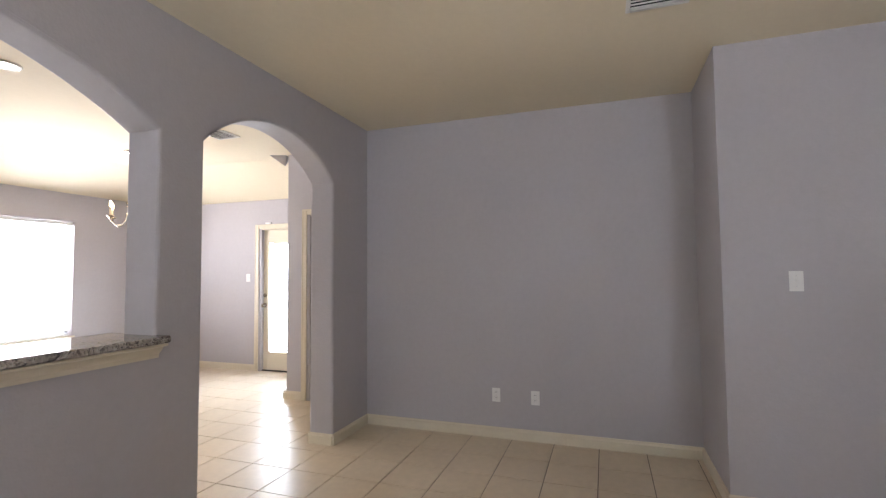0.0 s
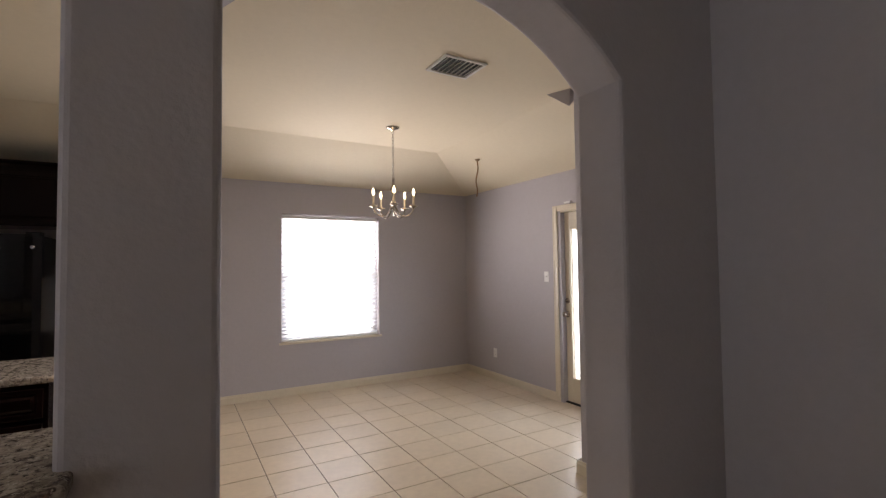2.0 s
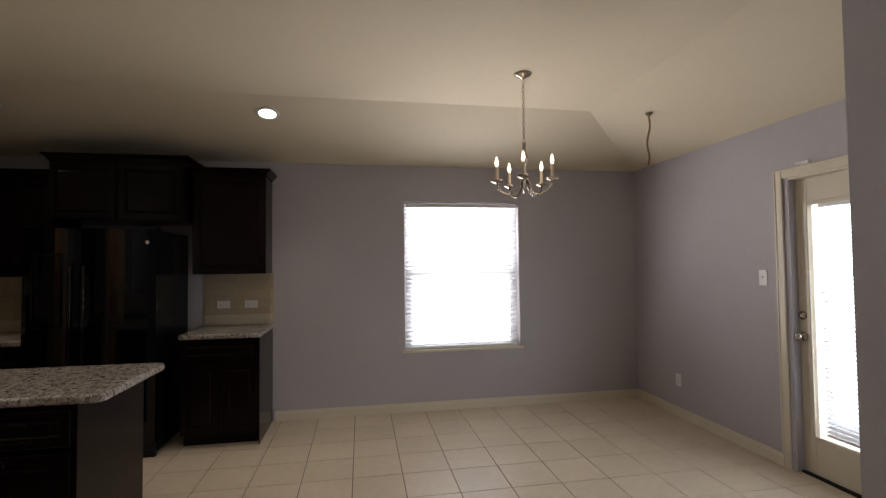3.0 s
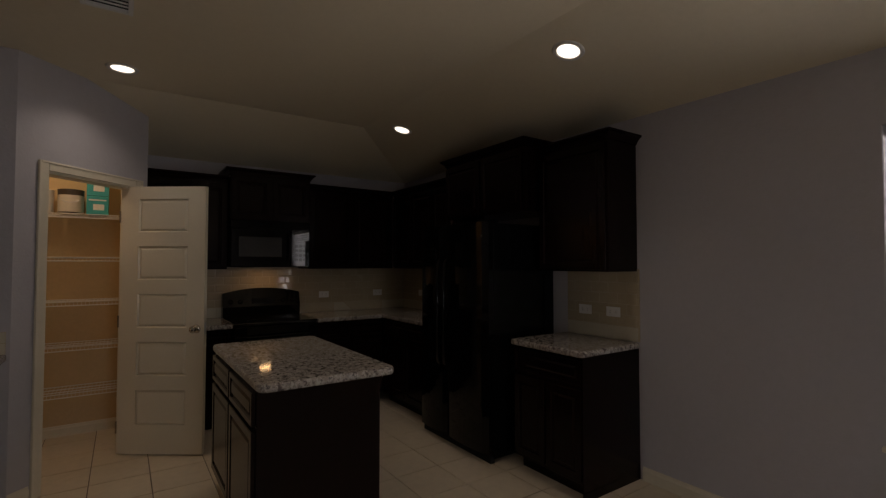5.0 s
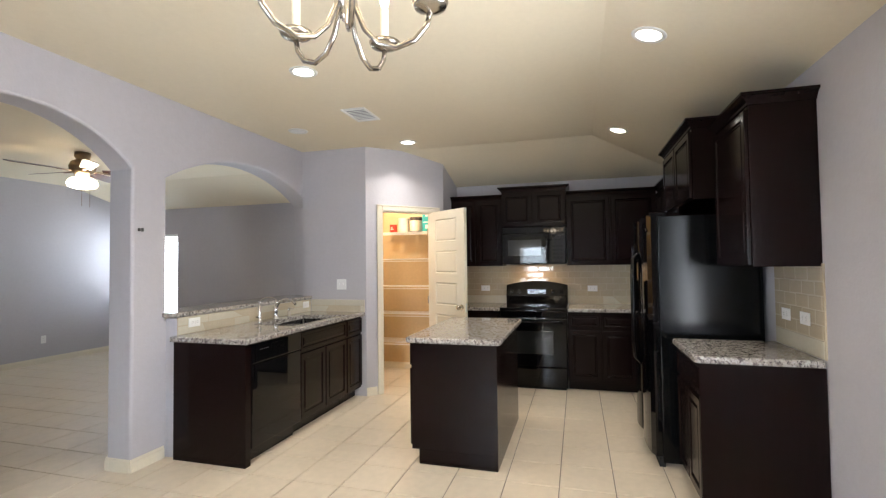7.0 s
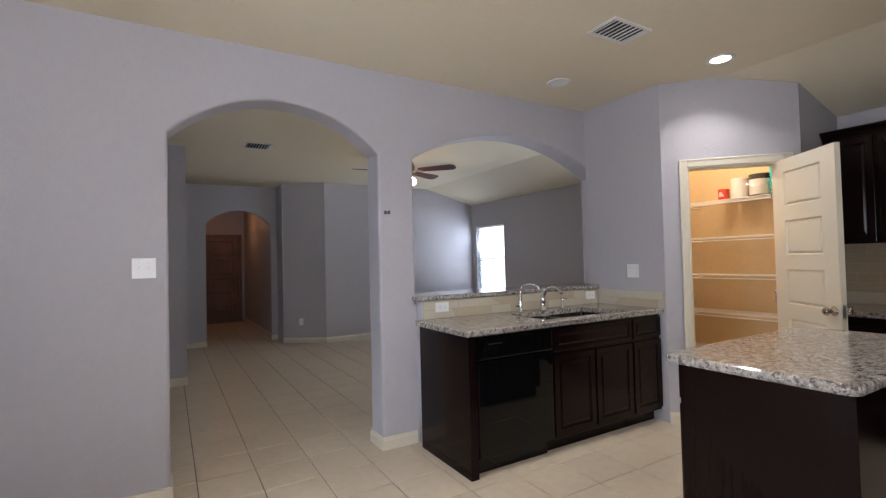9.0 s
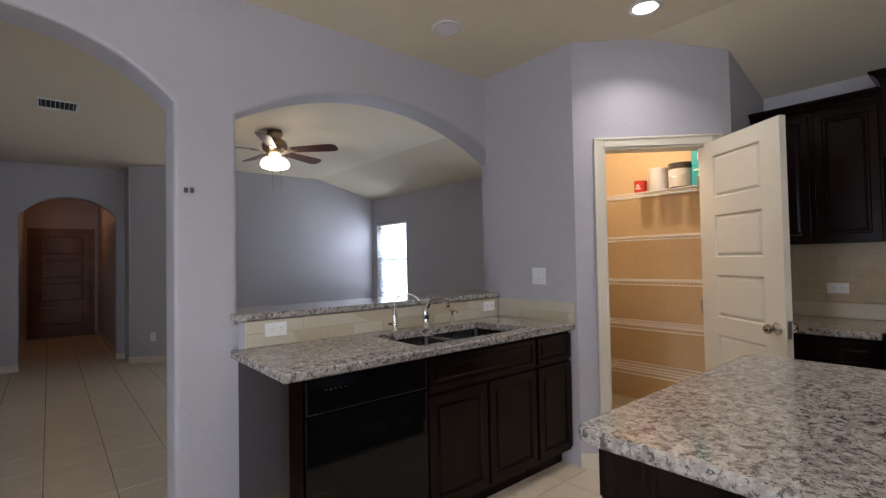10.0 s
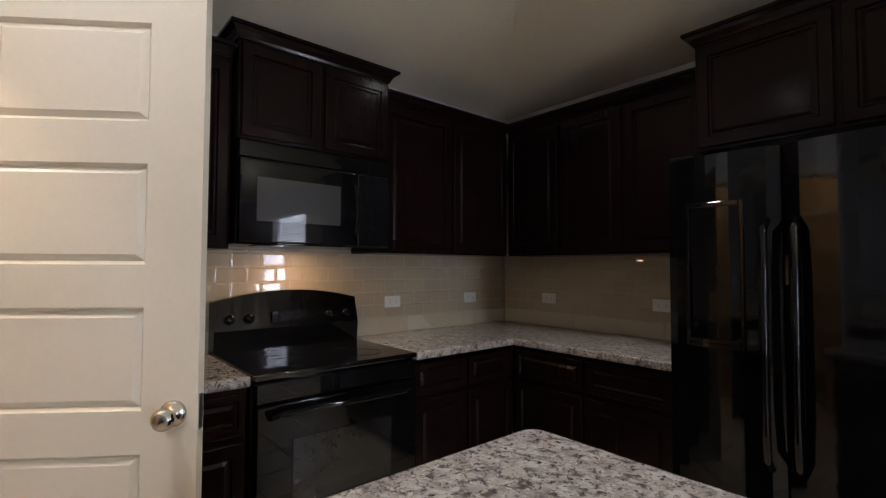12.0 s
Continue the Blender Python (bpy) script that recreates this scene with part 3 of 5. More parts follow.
# glazed back door
BD = thing("back_door", BACK @ pose(0.02, 0.06, 0.012), "closed cream back door with one tall glass light", "door")
_bm = B()
for _a in ((0, 0.105, 0, 2.02), (0.795, 0.90, 0, 2.02), (0.105, 0.795, 0, 0.25), (0.105, 0.795, 1.84, 2.02)):
    box(_bm, _a[0], _a[1], 0, 0.044, _a[2], _a[3], 0.002, 1)
part("slab", _bm, DOORP, BD)
_bm = B()
for _a in ((0.088, 0.115, 0.235, 1.855), (0.785, 0.812, 0.235, 1.855), (0.115, 0.785, 0.235, 0.262), (0.115, 0.785, 1.828, 1.855)):
    box(_bm, _a[0], _a[1], -0.012, 0.0, _a[2], _a[3], 0.005, 2)
part("light_frame", _bm, DOORP, BD, "raised moulding round the glass")
_p = part("pane", box(B(), 0.105, 0.795, 0.02, 0.026, 0.25, 1.84), GLASS, BD)
_p.visible_shadow = False
knob(BD, 0.05, 0.925, 0.0, -1)
_bm = lathe(B(), [(0.028, 0), (0.03, 0.006), (0.026, 0.014), (0.010, 0.016), (0.009, 0.028), (0.0, 0.029)], 18)
bmesh.ops.transform(_bm, matrix=pose(0.05, 0.0, 1.07, 90), verts=_bm.verts)
part("deadbolt", _bm, NICKEL, BD, "satin nickel deadbolt turn", True)
part("threshold", box(B(), -0.01, 0.91, -0.03, 0.06, -0.011, 0.004, 0.003, 1), RUBBER, BD, "dark sill plate under the door")
slat_blind(BACK @ pose(0.17, 0.116, 0.28), 0.60, 1.58, 0.03, 12, "door blinds")
# plain bright outdoors behind the glass
for _m, _w, _h in ((pose(5.09, 5.3, 1.5, 90), 4.0, 3.4), (pose(7.9, 2.1, 1.4, 90, 0, 90), 3.0, 3.0), (pose(-1.4, -2.6, 1.5, 90, 0, 90), 6.0, 3.4)):
    _bm = B()
    box(_bm, -_w / 2, _w / 2, -_h / 2, _h / 2, -0.01, 0.01)
    structure("backdrop", _bm, OUTSIDE, "plain overexposed daylight outside the glass").matrix_world = _m
# small alarm contact above the back door
solid("door_sensor", box(B(), DX - 0.026, DX - 0.001, 2.38, 2.48, 2.112, 2.137, 0.004, 1), PLATE, "small white alarm contact above the back door", "sensor")

# front door at the end of the entry hall
FD = thing("front_door", pose(4.22, -9.12, 0.01, 0, 0, 180), "closed brown wooden front door in dim light", "door")
panel_door(FD, 0.89, 2.03, 0.044, ENTRY_WOOD, 4)
# unseen strips added to block light leaking through the gap between slab and jamb
part("leak_blocker", box(B(), -0.03, 0.012, 0.046, 0.062, 0.0, 2.06), ENTRY_WOOD, FD)
part("leak_blocker", box(B(), 0.878, 0.93, 0.046, 0.062, 0.0, 2.06), ENTRY_WOOD, FD)
part("leak_blocker", box(B(), 0.012, 0.878, 0.046, 0.062, 2.018, 2.06), ENTRY_WOOD, FD)
part("threshold", box(B(), -0.003, 0.893, -0.004, 0.046, -0.0095, -0.001, 0.002, 1), ENTRY_WOOD, FD)
part("foot_leak_blocker", box(B(), 0.012, 0.878, 0.046, 0.058, -0.009, 0.03), RUBBER, FD)
knob(FD, 0.08, 0.95, 0.0, -1)

# ---------------------------------------------------------------- kitchen cabinets
def raised_panel(parent, name, x0, x1, z0, z1, y=0.0, th=0.019, frame_w=0.055, label=""):
    """A door or drawer front with a frame and raised panel; front towards local -y."""
    bm = B()
    box(bm, x0, x1, y - th, y - 0.0015, z0, z1)
    bm.faces.ensure_lookup_table()
    f = min(bm.faces, key=lambda q: q.calc_center_median().y)
    e = list(f.edges)
    bmesh.ops.bevel(bm, geom=e, offset=0.004, segments=2, profile=0.5, affect="EDGES")
    f = min(bm.faces, key=lambda q: (round(q.calc_center_median().y, 5), -q.calc_area()))
    if min(x1 - x0, z1 - z0) > 2.6 * frame_w:
        for inset, push in ((frame_w, 0.0), (0.007, 0.009), (0.012, 0.0), (0.020, -0.006)):
            bmesh.ops.inset_individual(bm, faces=[f], thickness=inset)
            if push:
                bmesh.ops.translate(bm, verts=f.verts, vec=(0, push, 0))
    return part(name, bm, ESPRESSO, parent, label)


def crown(parent, w, d, z, left=True, right=True, out=0.045, h=0.06, face=0.0):
    """Crown moulding round the top of a wall cabinet."""
    prof = [(0.0, 0.0), (0.006, 0.0), (0.010, 0.012), (0.022, 0.030), (0.036, 0.042), (out, 0.046), (out, h), (0.0, h)]
    pts = []
    if left:
        pts.append(((0, d), (-1, 0)))
        pts.append(((0, face), (-1, -1)))
    else:
        pts.append(((0, face), (0, -1)))
    if right:
        pts.append(((w, face), (1, -1)))
        pts.append(((w, d), (1, 0)))
    else:
        pts.append(((w, face), (0, -1)))
    bm = B()
    rows = [[bm.verts.new((p[0] + n[0] * a, p[1] + n[1] * a, z + b)) for a, b in prof] for p, n in pts]
    for r0, r1 in zip(rows, rows[1:]):
        for k in range(len(prof)):
            bm.faces.new((r0[k], r0[(k + 1) % 8], r1[(k + 1) % 8], r1[k]))
    bm.faces.new(rows[0])
    bm.faces.new(rows[-1][::-1])
    box(bm, 0.001, w - 0.001, face + 0.001, d, z + 0.001, z + h - 0.004)
    return part("crown", bm, ESPRESSO, parent)


def upper(m, w, d, z0, z1, doors, label, cl=True, cr=True, group="wall cabinets", ch=0.06):
    t = thing("wall_cabinet", m, label, "cabinet", group)
    part("body", box(B(), 0, w, 0.0, d, z0, z1, 0.0015, 1), ESPRESSO, t)
    g = w / doors
    for k in range(doors):
        raised_panel(t, "door", k * g + 0.012, (k + 1) * g - 0.012, z0 + 0.012, z1 - 0.02)
    crown(t, w, d, z1, cl, cr, h=ch)
    return t


def lower(m, w, d, label, layout, group="base cabinets", h=0.875, end_left=False, end_right=False, open_top=0.0):
    """A base cabinet with a toe kick. layout: (x0, x1, 'door' or 'drawer_door' or 'drawers')."""
    t = thing("base_cabinet", m, label, "cabinet", group)
    bm = B()
    box(bm, 0, w, 0.0, d, 0.10, h - open_top, 0.0015, 1)
    if open_top:
        box(bm, 0, w, 0.0, 0.02, h - open_top - 0.002, h)
        box(bm, 0, 0.016, 0.02, d, h - open_top - 0.002, h)
        box(bm, w - 0.016, w, 0.02, d, h - open_top - 0.002, h)
    box(bm, 0.001, w - 0.001, 0.075, d, 0.0, 0.10)
    part("body", bm, ESPRESSO, t)
    for x0, x1, what in layout:
        if what == "door":
            raised_panel(t, "door", x0 + 0.008, x1 - 0.008, 0.125, h - 0.02)
        elif what == "drawer_door":
            raised_panel(t, "drawer_front", x0 + 0.008, x1 - 0.008, h - 0.175, h - 0.02, frame_w=0.03)
            raised_panel(t, "door", x0 + 0.008, x1 - 0.008, 0.125, h - 0.20)
        elif what == "drawer":
            raised_panel(t, "drawer_front", x0 + 0.008, x1 - 0.008, h - 0.175, h - 0.02, frame_w=0.03)
        elif what == "low_door":
            raised_panel(t, "door", x0 + 0.008, x1 - 0.008, 0.125, h - 0.20)
    for flag, x in ((end_left, -0.006), (end_right, w)):
        if flag:
            part("end_panel", box(B(), x, x + 0.006, -0.018, d, 0.0, h, 0.001, 1), ESPRESSO, t)
    return t


RZ = 90     # cabinets on the range wall face +x
# wall cabinets on the range wall
upper(pose(0.33, 1.69, 0, 0, 0, RZ), 0.648, 0.33, 1.40, 2.22, 2, "dark espresso wall cabinet with raised-panel doors beside the microwave", False, False)
upper(pose(0.395, 2.345, 0, 0, 0, RZ), 0.758, 0.395, 1.87, 2.297, 2, "short deep espresso wall cabinet above the microwave")
upper(pose(0.33, 3.107, 0, 0, 0, RZ), 0.99, 0.33, 1.40, 2.22, 2, "dark espresso wall cabinet with raised-panel doors in the corner", False, False)
# wall cabinets on the window wall
upper(pose(0.34, 4.112, 0), 1.24, 0.33, 1.40, 2.22, 3, "dark espresso wall cabinet running to the refrigerator", False, False)
upper(pose(1.585, 3.985, 0), 1.005, 0.455, 1.85, 2.335, 2, "deep espresso wall cabinet above the refrigerator")
upper(pose(2.615, 4.125, 0), 0.605, 0.315, 1.40, 2.272, 1, "tall espresso wall cabinet above the side counter", True, True)
# base cabinets
lower(pose(0.61, 1.69, 0, 0, 0, RZ), 0.645, 0.605, "dark espresso base cabinet beside the range", [(0, 0.645, "drawer_door")])
lower(pose(0.61, 3.107, 0, 0, 0, RZ), 0.72, 0.605, "dark espresso base cabinet with drawers and doors beside the range", [(0, 0.36, "drawer_door"), (0.36, 0.72, "drawer_door")])
lower(pose(0.615, 3.835, 0), 0.93, 0.60, "dark espresso base cabinet beside the refrigerator", [(0.03, 0.48, "drawer_door"), (0.48, 0.93, "drawer_door")])
lower(pose(2.615, 3.868, 0), 0.605, 0.57, "dark espresso base cabinet with a plain end panel by the window", [(0, 0.605, "drawer"), (0, 0.3, "low_door"), (0.3, 0.605, "low_door")], end_right=True)
# sink run faces +y
SINK_F = 0.918
lower(pose(1.715, SINK_F, 0, 0, 0, 180), 0.35, 0.62, "narrow espresso base cabinet with one drawer", [(0, 0.35, "drawer_door")])
lower(pose(2.555, SINK_F, 0, 0, 0, 180), 0.835, 0.62, "espresso sink base cabinet with two doors", [(0, 0.835, "drawer"), (0, 0.4175, "low_door"), (0.4175, 0.835, "low_door")], open_top=0.20)
_t = thing("cabinet_end_panel", pose(3.205, 0.295, 0), "dark espresso end panel beside the dishwasher", "panel")
part("board", box(B(), -0.018, 0.04, 0, 0.64, 0, 0.875, 0.0015, 1), ESPRESSO, _t)

# island, doors towards the sink
ISL = thing("kitchen_island", pose(1.70, 2.045, 0), "dark espresso kitchen island base with panelled doors", "island")
_bm = B()
box(_bm, 0, 1.143, 0, 0.628, 0.10, 0.875, 0.0015, 1)
box(_bm, 0.0, 1.143, 0.055, 0.628, 0.0, 0.10)
part("body", _bm, ESPRESSO, ISL)
for _k in range(2):
    raised_panel(ISL, "drawer_front", _k * 0.5715 + 0.01, _k * 0.5715 + 0.5525, 0.70, 0.855, frame_w=0.03)
    raised_panel(ISL, "door", _k * 0.5715 + 0.01, _k * 0.5715 + 0.5525, 0.125, 0.675)
part("shoe_moulding", box(B(), 1.143, 1.152, 0.06, 0.628, 0.0, 0.018, 0.003, 1), ESPRESSO, ISL)


# ---------------------------------------------------------------- counters
def slab(bm, x0, x1, y0, y1, z0=0.877, z1=0.917, r=0.012):
    return box(bm, x0, x1, y0, y1, z0, z1, r, 3)


def rounded_slab(x0, x1, y0, y1, z0, z1, rad=0.05, edge=0.013):
    bm = B()
    pts = []
    for cx, cy, a0 in ((x1 - rad, y1 - rad, 0), (x0 + rad, y1 - rad, 90), (x0 + rad, y0 + rad, 180), (x1 - rad, y0 + rad, 270)):
        for k in range(7):
            a = radians(a0 + 15 * k)
            pts.append((cx + rad * math.cos(a), cy + rad * math.sin(a)))
    top = bm.faces.new([bm.verts.new((x, y, z1)) for x, y in pts])
    r = bmesh.ops.extrude_face_region(bm, geom=[top])
    vs = [g for g in r["geom"] if isinstance(g, bmesh.types.BMVert)]
    bmesh.ops.translate(bm, verts=vs, vec=(0, 0, z0 - z1))
    bmesh.ops.recalc_face_normals(bm, faces=bm.faces)
    ed = [e for e in bm.edges if abs(e.verts[0].co.z - e.verts[1].co.z) < 1e-6]
    bmesh.ops.bevel(bm, geom=ed, offset=edge, segments=3, profile=0.5, affect="EDGES")
    return bm


solid("island_countertop", rounded_slab(1.655, 2.95, 2.028, 2.718, 0.877, 0.917), GRANITE, "speckled grey granite slab with rounded corners on the island", "countertop")
_t = thing("kitchen_countertop", pose(0, 0, 0), "speckled grey granite worktop turning the corner beside the range", "countertop")
_bm = B()
slab(_bm, 0.002, 0.645, 3.112, WY - 0.002)
slab(_bm, 0.634, 1.545, 3.808, WY - 0.002)
part("slab", _bm, GRANITE, _t)
solid("range_side_countertop", slab(B(), 0.002, 0.645, 1.69, 2.34), GRANITE, "short speckled granite worktop between pantry wall and range", "countertop")
solid("side_countertop", rounded_slab(2.60, 3.24, 3.825, WY - 0.002, 0.877, 0.917, 0.03), GRANITE, "small speckled granite worktop by the window", "countertop")
# sink counter with a cut-out
SX0, SX1, SY0, SY1 = 1.745, 2.55, 0.44, 0.865
_bm = B()
for _a in ((1.363, SX0, 0.2945, 0.97), (SX1, 3.28, 0.2945, 0.97), (SX0, SX1, 0.2945, SY0), (SX0, SX1, SY1, 0.97)):
    box(_bm, *_a, 0.877, 0.917)
bmesh.ops.remove_doubles(_bm, verts=_bm.verts, dist=1e-5)
_ed = [e for e in _bm.edges if e.verts[0].co.y > 0.965 and e.verts[1].co.y > 0.965 and e.verts[0].co.z == e.verts[1].co.z] + [e for e in _bm.edges if e.verts[0].co.x > 3.27 and e.verts[1].co.x > 3.27 and e.verts[0].co.z == e.verts[1].co.z]
bmesh.ops.bevel(_bm, geom=list(set(_ed)), offset=0.011, segments=3, profile=0.5, affect="EDGES")
solid("sink_countertop", _bm, GRANITE, "long speckled granite worktop with a sink cut-out", "countertop")

SK = thing("kitchen_sink", pose(0, 0, 0), "stainless double-bowl sink set under the granite", "sink")
for _x0, _x1 in ((SX0 - 0.005, 2.135), (2.165, SX1 + 0.005)):
    _bm = B()
    x0, x1, y0, y1 = _x0, _x1, SY0 - 0.005, SY1 + 0.005
    top = [_bm.verts.new(p) for p in ((x0, y0, 0.876), (x1, y0, 0.876), (x1, y1, 0.876), (x0, y1, 0.876))]
    q = 0.03
    low = [_bm.verts.new(p) for p in ((x0 + q, y0 + q, 0.70), (x1 - q, y0 + q, 0.70), (x1 - q, y1 - q, 0.70), (x0 + q, y1 - q, 0.70))]
    for k in range(4):
        _bm.faces.new((top[k], top[(k + 1) % 4], low[(k + 1) % 4], low[k]))
    _bm.faces.new(low)
    bmesh.ops.bevel(_bm, geom=[e for e in _bm.edges if e.verts[0].co.z < 0.8 or e.verts[1].co.z < 0.8], offset=0.025, segments=3, affect="EDGES")
    bmesh.ops.solidify(_bm, geom=_bm.faces[:], thickness=0.0015)
    part("bowl", _bm, SINK_STEEL, SK, "", True)
    part("drain", lathe(B(), [(0.045, 0), (0.045, 0.004), (0.030, 0.004), (0.026, -0.002), (0.0, -0.002)], 20, ((x0 + x1) / 2, (y0 + y1) / 2, 0.703)), CHROME, SK)
part("divider", box(B(), 2.128, 2.172, SY0, SY1, 0.84, 0.874, 0.008, 2), SINK_STEEL, SK)


def faucet():
    t = thing("kitchen_faucet", pose(2.12, 0.375, 0.917), "chrome kitchen faucet with arched spout on the worktop", "faucet")
    part("base", lathe(B(), [(0.030, 0), (0.030, 0.006), (0.023, 0.012), (0.021, 0.06), (0.024, 0.075), (0.022, 0.10), (0.016, 0.125), (0.0, 0.13)], 18), CHROME, t, "", True)
    pts = [(0, 0.0, 0.10)] + [(0, 0.02 + 0.105 * (1 - math.cos(a)), 0.115 + 0.075 * math.sin(a)) for a in np.linspace(0.25, 2.75, 12)]
    part("spout", tube(B(), pts, 0.012, 10), CHROME, t, "", True)
    part("lever", tube(B(), [(0.0, 0, 0.125), (-0.012, -0.004, 0.15), (-0.03, -0.008, 0.185)], 0.007, 8), CHROME, t, "", True)
    s = thing("filter_faucet", pose(2.36, 0.375, 0.917), "tall thin chrome gooseneck water tap beside the sink", "faucet")
    part("base", lathe(B(), [(0.022, 0), (0.022, 0.006), (0.016, 0.012), (0.0145, 0.05), (0.0135, 0.145), (0.008, 0.155), (0.0, 0.156)], 16), CHROME, s, "", True)
    pts = [(0, 0, 0.04), (0, 0, 0.15)] + [(-0.05 + 0.05 * math.cos(a), 0.06 - 0.06 * math.cos(a), 0.17 + 0.055 * math.sin(a)) for a in np.linspace(0.1, 3.3, 12)]
    part("spout", tube(B(), pts, 0.0048, 8), CHROME, s, "", True)
    part("lever", tube(B(), [(0.012, 0, 0.045), (0.045, 0.0, 0.05)], 0.005, 8), RUBBER, s)
    d = thing("soap_dispenser", pose(1.90, 0.375, 0.917), "small chrome soap pump on the worktop", "dispenser")
    part("body", lathe(B(), [(0.022, 0), (0.022, 0.006), (0.014, 0.010), (0.013, 0.05), (0.009, 0.055), (0.009, 0.075), (0.014, 0.078), (0.014, 0.092), (0.0, 0.094)], 16), CHROME, d, "", True)
    part("nozzle", tube(B(), [(0, 0.0, 0.085), (0, 0.03, 0.088), (0, 0.05, 0.078)], 0.005, 8), CHROME, d)


faucet()

# furred half wall behind the sink
structure("wall_half_furring", box(B(), 1.362, 3.212, PY1 + 0.0005, 0.293, 0.0, 1.045), PAINT, "low furred wall behind the sink worktop")
# serving ledge in the arched opening
LG = thing("serving_ledge", pose(0, 0, 0), "speckled granite ledge on the half wall of the arched opening", "ledge")
part("slab", rounded_slab(1.21, 3.25, -0.118, 0.312, 1.054, 1.089, 0.03, 0.01), GRANITE, LG)
_bm = B()
_pr = [(0.0, 0.0), (0.012, 0.0), (0.016, 0.02), (0.03, 0.035), (0.045, 0.055), (0.075, 0.062), (0.075, 0.072), (0.0, 0.072)]
_rows = [[_bm.verts.new((x, PY0 - 0.001 - a, 0.979 + b)) for a, b in _pr] for x in (-0.2, 3.23)]
for _k in range(8):
    _bm.faces.new((_rows[0][_k], _rows[0][(_k + 1) % 8], _rows[1][(_k + 1) % 8], _rows[1][_k]))
_bm.faces.new(_rows[0])
_bm.faces.new(_rows[1][::-1])
bmesh.ops.bisect_plane(_bm, geom=_bm.verts[:] + _bm.edges[:] + _bm.faces[:], plane_co=(1.26, 0, 0), plane_no=(1, 0, 0), clear_inner=True)
part("moulding", _bm, TRIM, LG, "cream painted crown moulding under the ledge")
part("bed", box(B(), 1.255, 3.205, PY0 + 0.004, PY1 - 0.004, 1.036, 1.052), TRIM, LG)


# ---------------------------------------------------------------- appliances
def range_cooker():
    """Freestanding electric range; local front towards -y, x across."""
    t = thing("electric_range", pose(0.655, 2.345, 0, 0, 0, RZ), "glossy black freestanding electric range with a curved backguard", "range")
    w, d = 0.756, 0.645
    part("body", box(B(), 0.0, w, 0.03, d, 0.02, 0.895, 0.003, 1), BLACK, t)
    part("cooktop", box(B(), -0.001, w + 0.001, -0.005, d - 0.07, 0.897, 0.920, 0.006, 2), BLACK_GLASS, t, "black ceramic glass cooktop")
    for x, y, r in ((0.20, 0.17, 0.10), (0.56, 0.17, 0.085), (0.20, 0.42, 0.075), (0.56, 0.42, 0.10)):
        part("burner_ring", lathe(B(), [(r - 0.004, 0.9205), (r - 0.004, 0.9212), (r, 0.9212), (r, 0.9205)], 32, (x, y, 0), False), GREY_GLASS, t)
    # backguard with a shallow curved top
    bm = B()
    n = 16
    front, back = [], []
    for k in range(n + 1):
        x = w * k / n
        top = 1.155 + 0.05 * (1 - (2 * k / n - 1) ** 2)
        front.append((bm.verts.new((x, d - 0.085, 0.905)), bm.verts.new((x, d - 0.095, 1.02)), bm.verts.new((x, d - 0.055, top))))
        back.append((bm.verts.new((x, d - 0.004, 0.905)), bm.verts.new((x, d - 0.004, top))))
    for k in range(n):
        f0, f1, b0, b1 = front[k], front[k + 1], back[k], back[k + 1]
        bm.faces.new((f0[0], f1[0], f1[1], f0[1]))
        bm.faces.new((f0[1], f1[1], f1[2], f0[2]))
        bm.faces.new((f0[2], f1[2], b1[1], b0[1]))
        bm.faces.new((b0[1], b1[1], b1[0], b0[0]))
        bm.faces.new((f0[0], b0[0], b1[0], f1[0]))
    for k in (0, n):
        bm.faces.new((front[k][0], front[k][1], front[k][2], back[k][1], back[k][0]))
    part("backguard", bm, BLACK, t)
    part("display", box(B(), 0.27, 0.49, d - 0.0955, d - 0.075, 1.045, 1.10), BLACK_GLASS, t, "black glass clock panel")
    for x in (0.07, 0.16, 0.58, 0.68):
        bm = lathe(B(), [(0.024, 0), (0.022, 0.018), (0.012, 0.022), (0.0, 0.022)], 16)
        bmesh.ops.transform(bm, matrix=pose(x, d - 0.082, 1.07, 70), verts=bm.verts)
        part("knob", bm, BLACK, t, "", True)
    dr = part("oven_door", box(B(), 0.008, w - 0.008, -0.012, 0.03, 0.26, 0.80, 0.006, 2), BLACK, t)
    part("oven_window", box(B(), 0.15, w - 0.15, -0.0145, -0.011, 0.40, 0.66, 0.001, 1), GREY_GLASS, dr, "dark screened oven window")
    part("handle", tube(B(), [(0.06, -0.012, 0.755), (0.06, -0.045, 0.765), (0.12, -0.055, 0.768), (w - 0.12, -0.055, 0.768), (w - 0.06, -0.045, 0.765), (w - 0.06, -0.012, 0.755)], 0.012, 10), BLACK, dr, "black bar handle", True)
    part("vent_trim", box(B(), 0.008, w - 0.008, -0.008, 0.03, 0.81, 0.885, 0.004, 2), BLACK, t)
    part("storage_drawer", box(B(), 0.008, w - 0.008, -0.012, 0.03, 0.07, 0.25, 0.006, 2), BLACK, t)
    part("kick", box(B(), 0.02, w - 0.02, 0.035, 0.06, 0.0, 0.065), RUBBER, t)


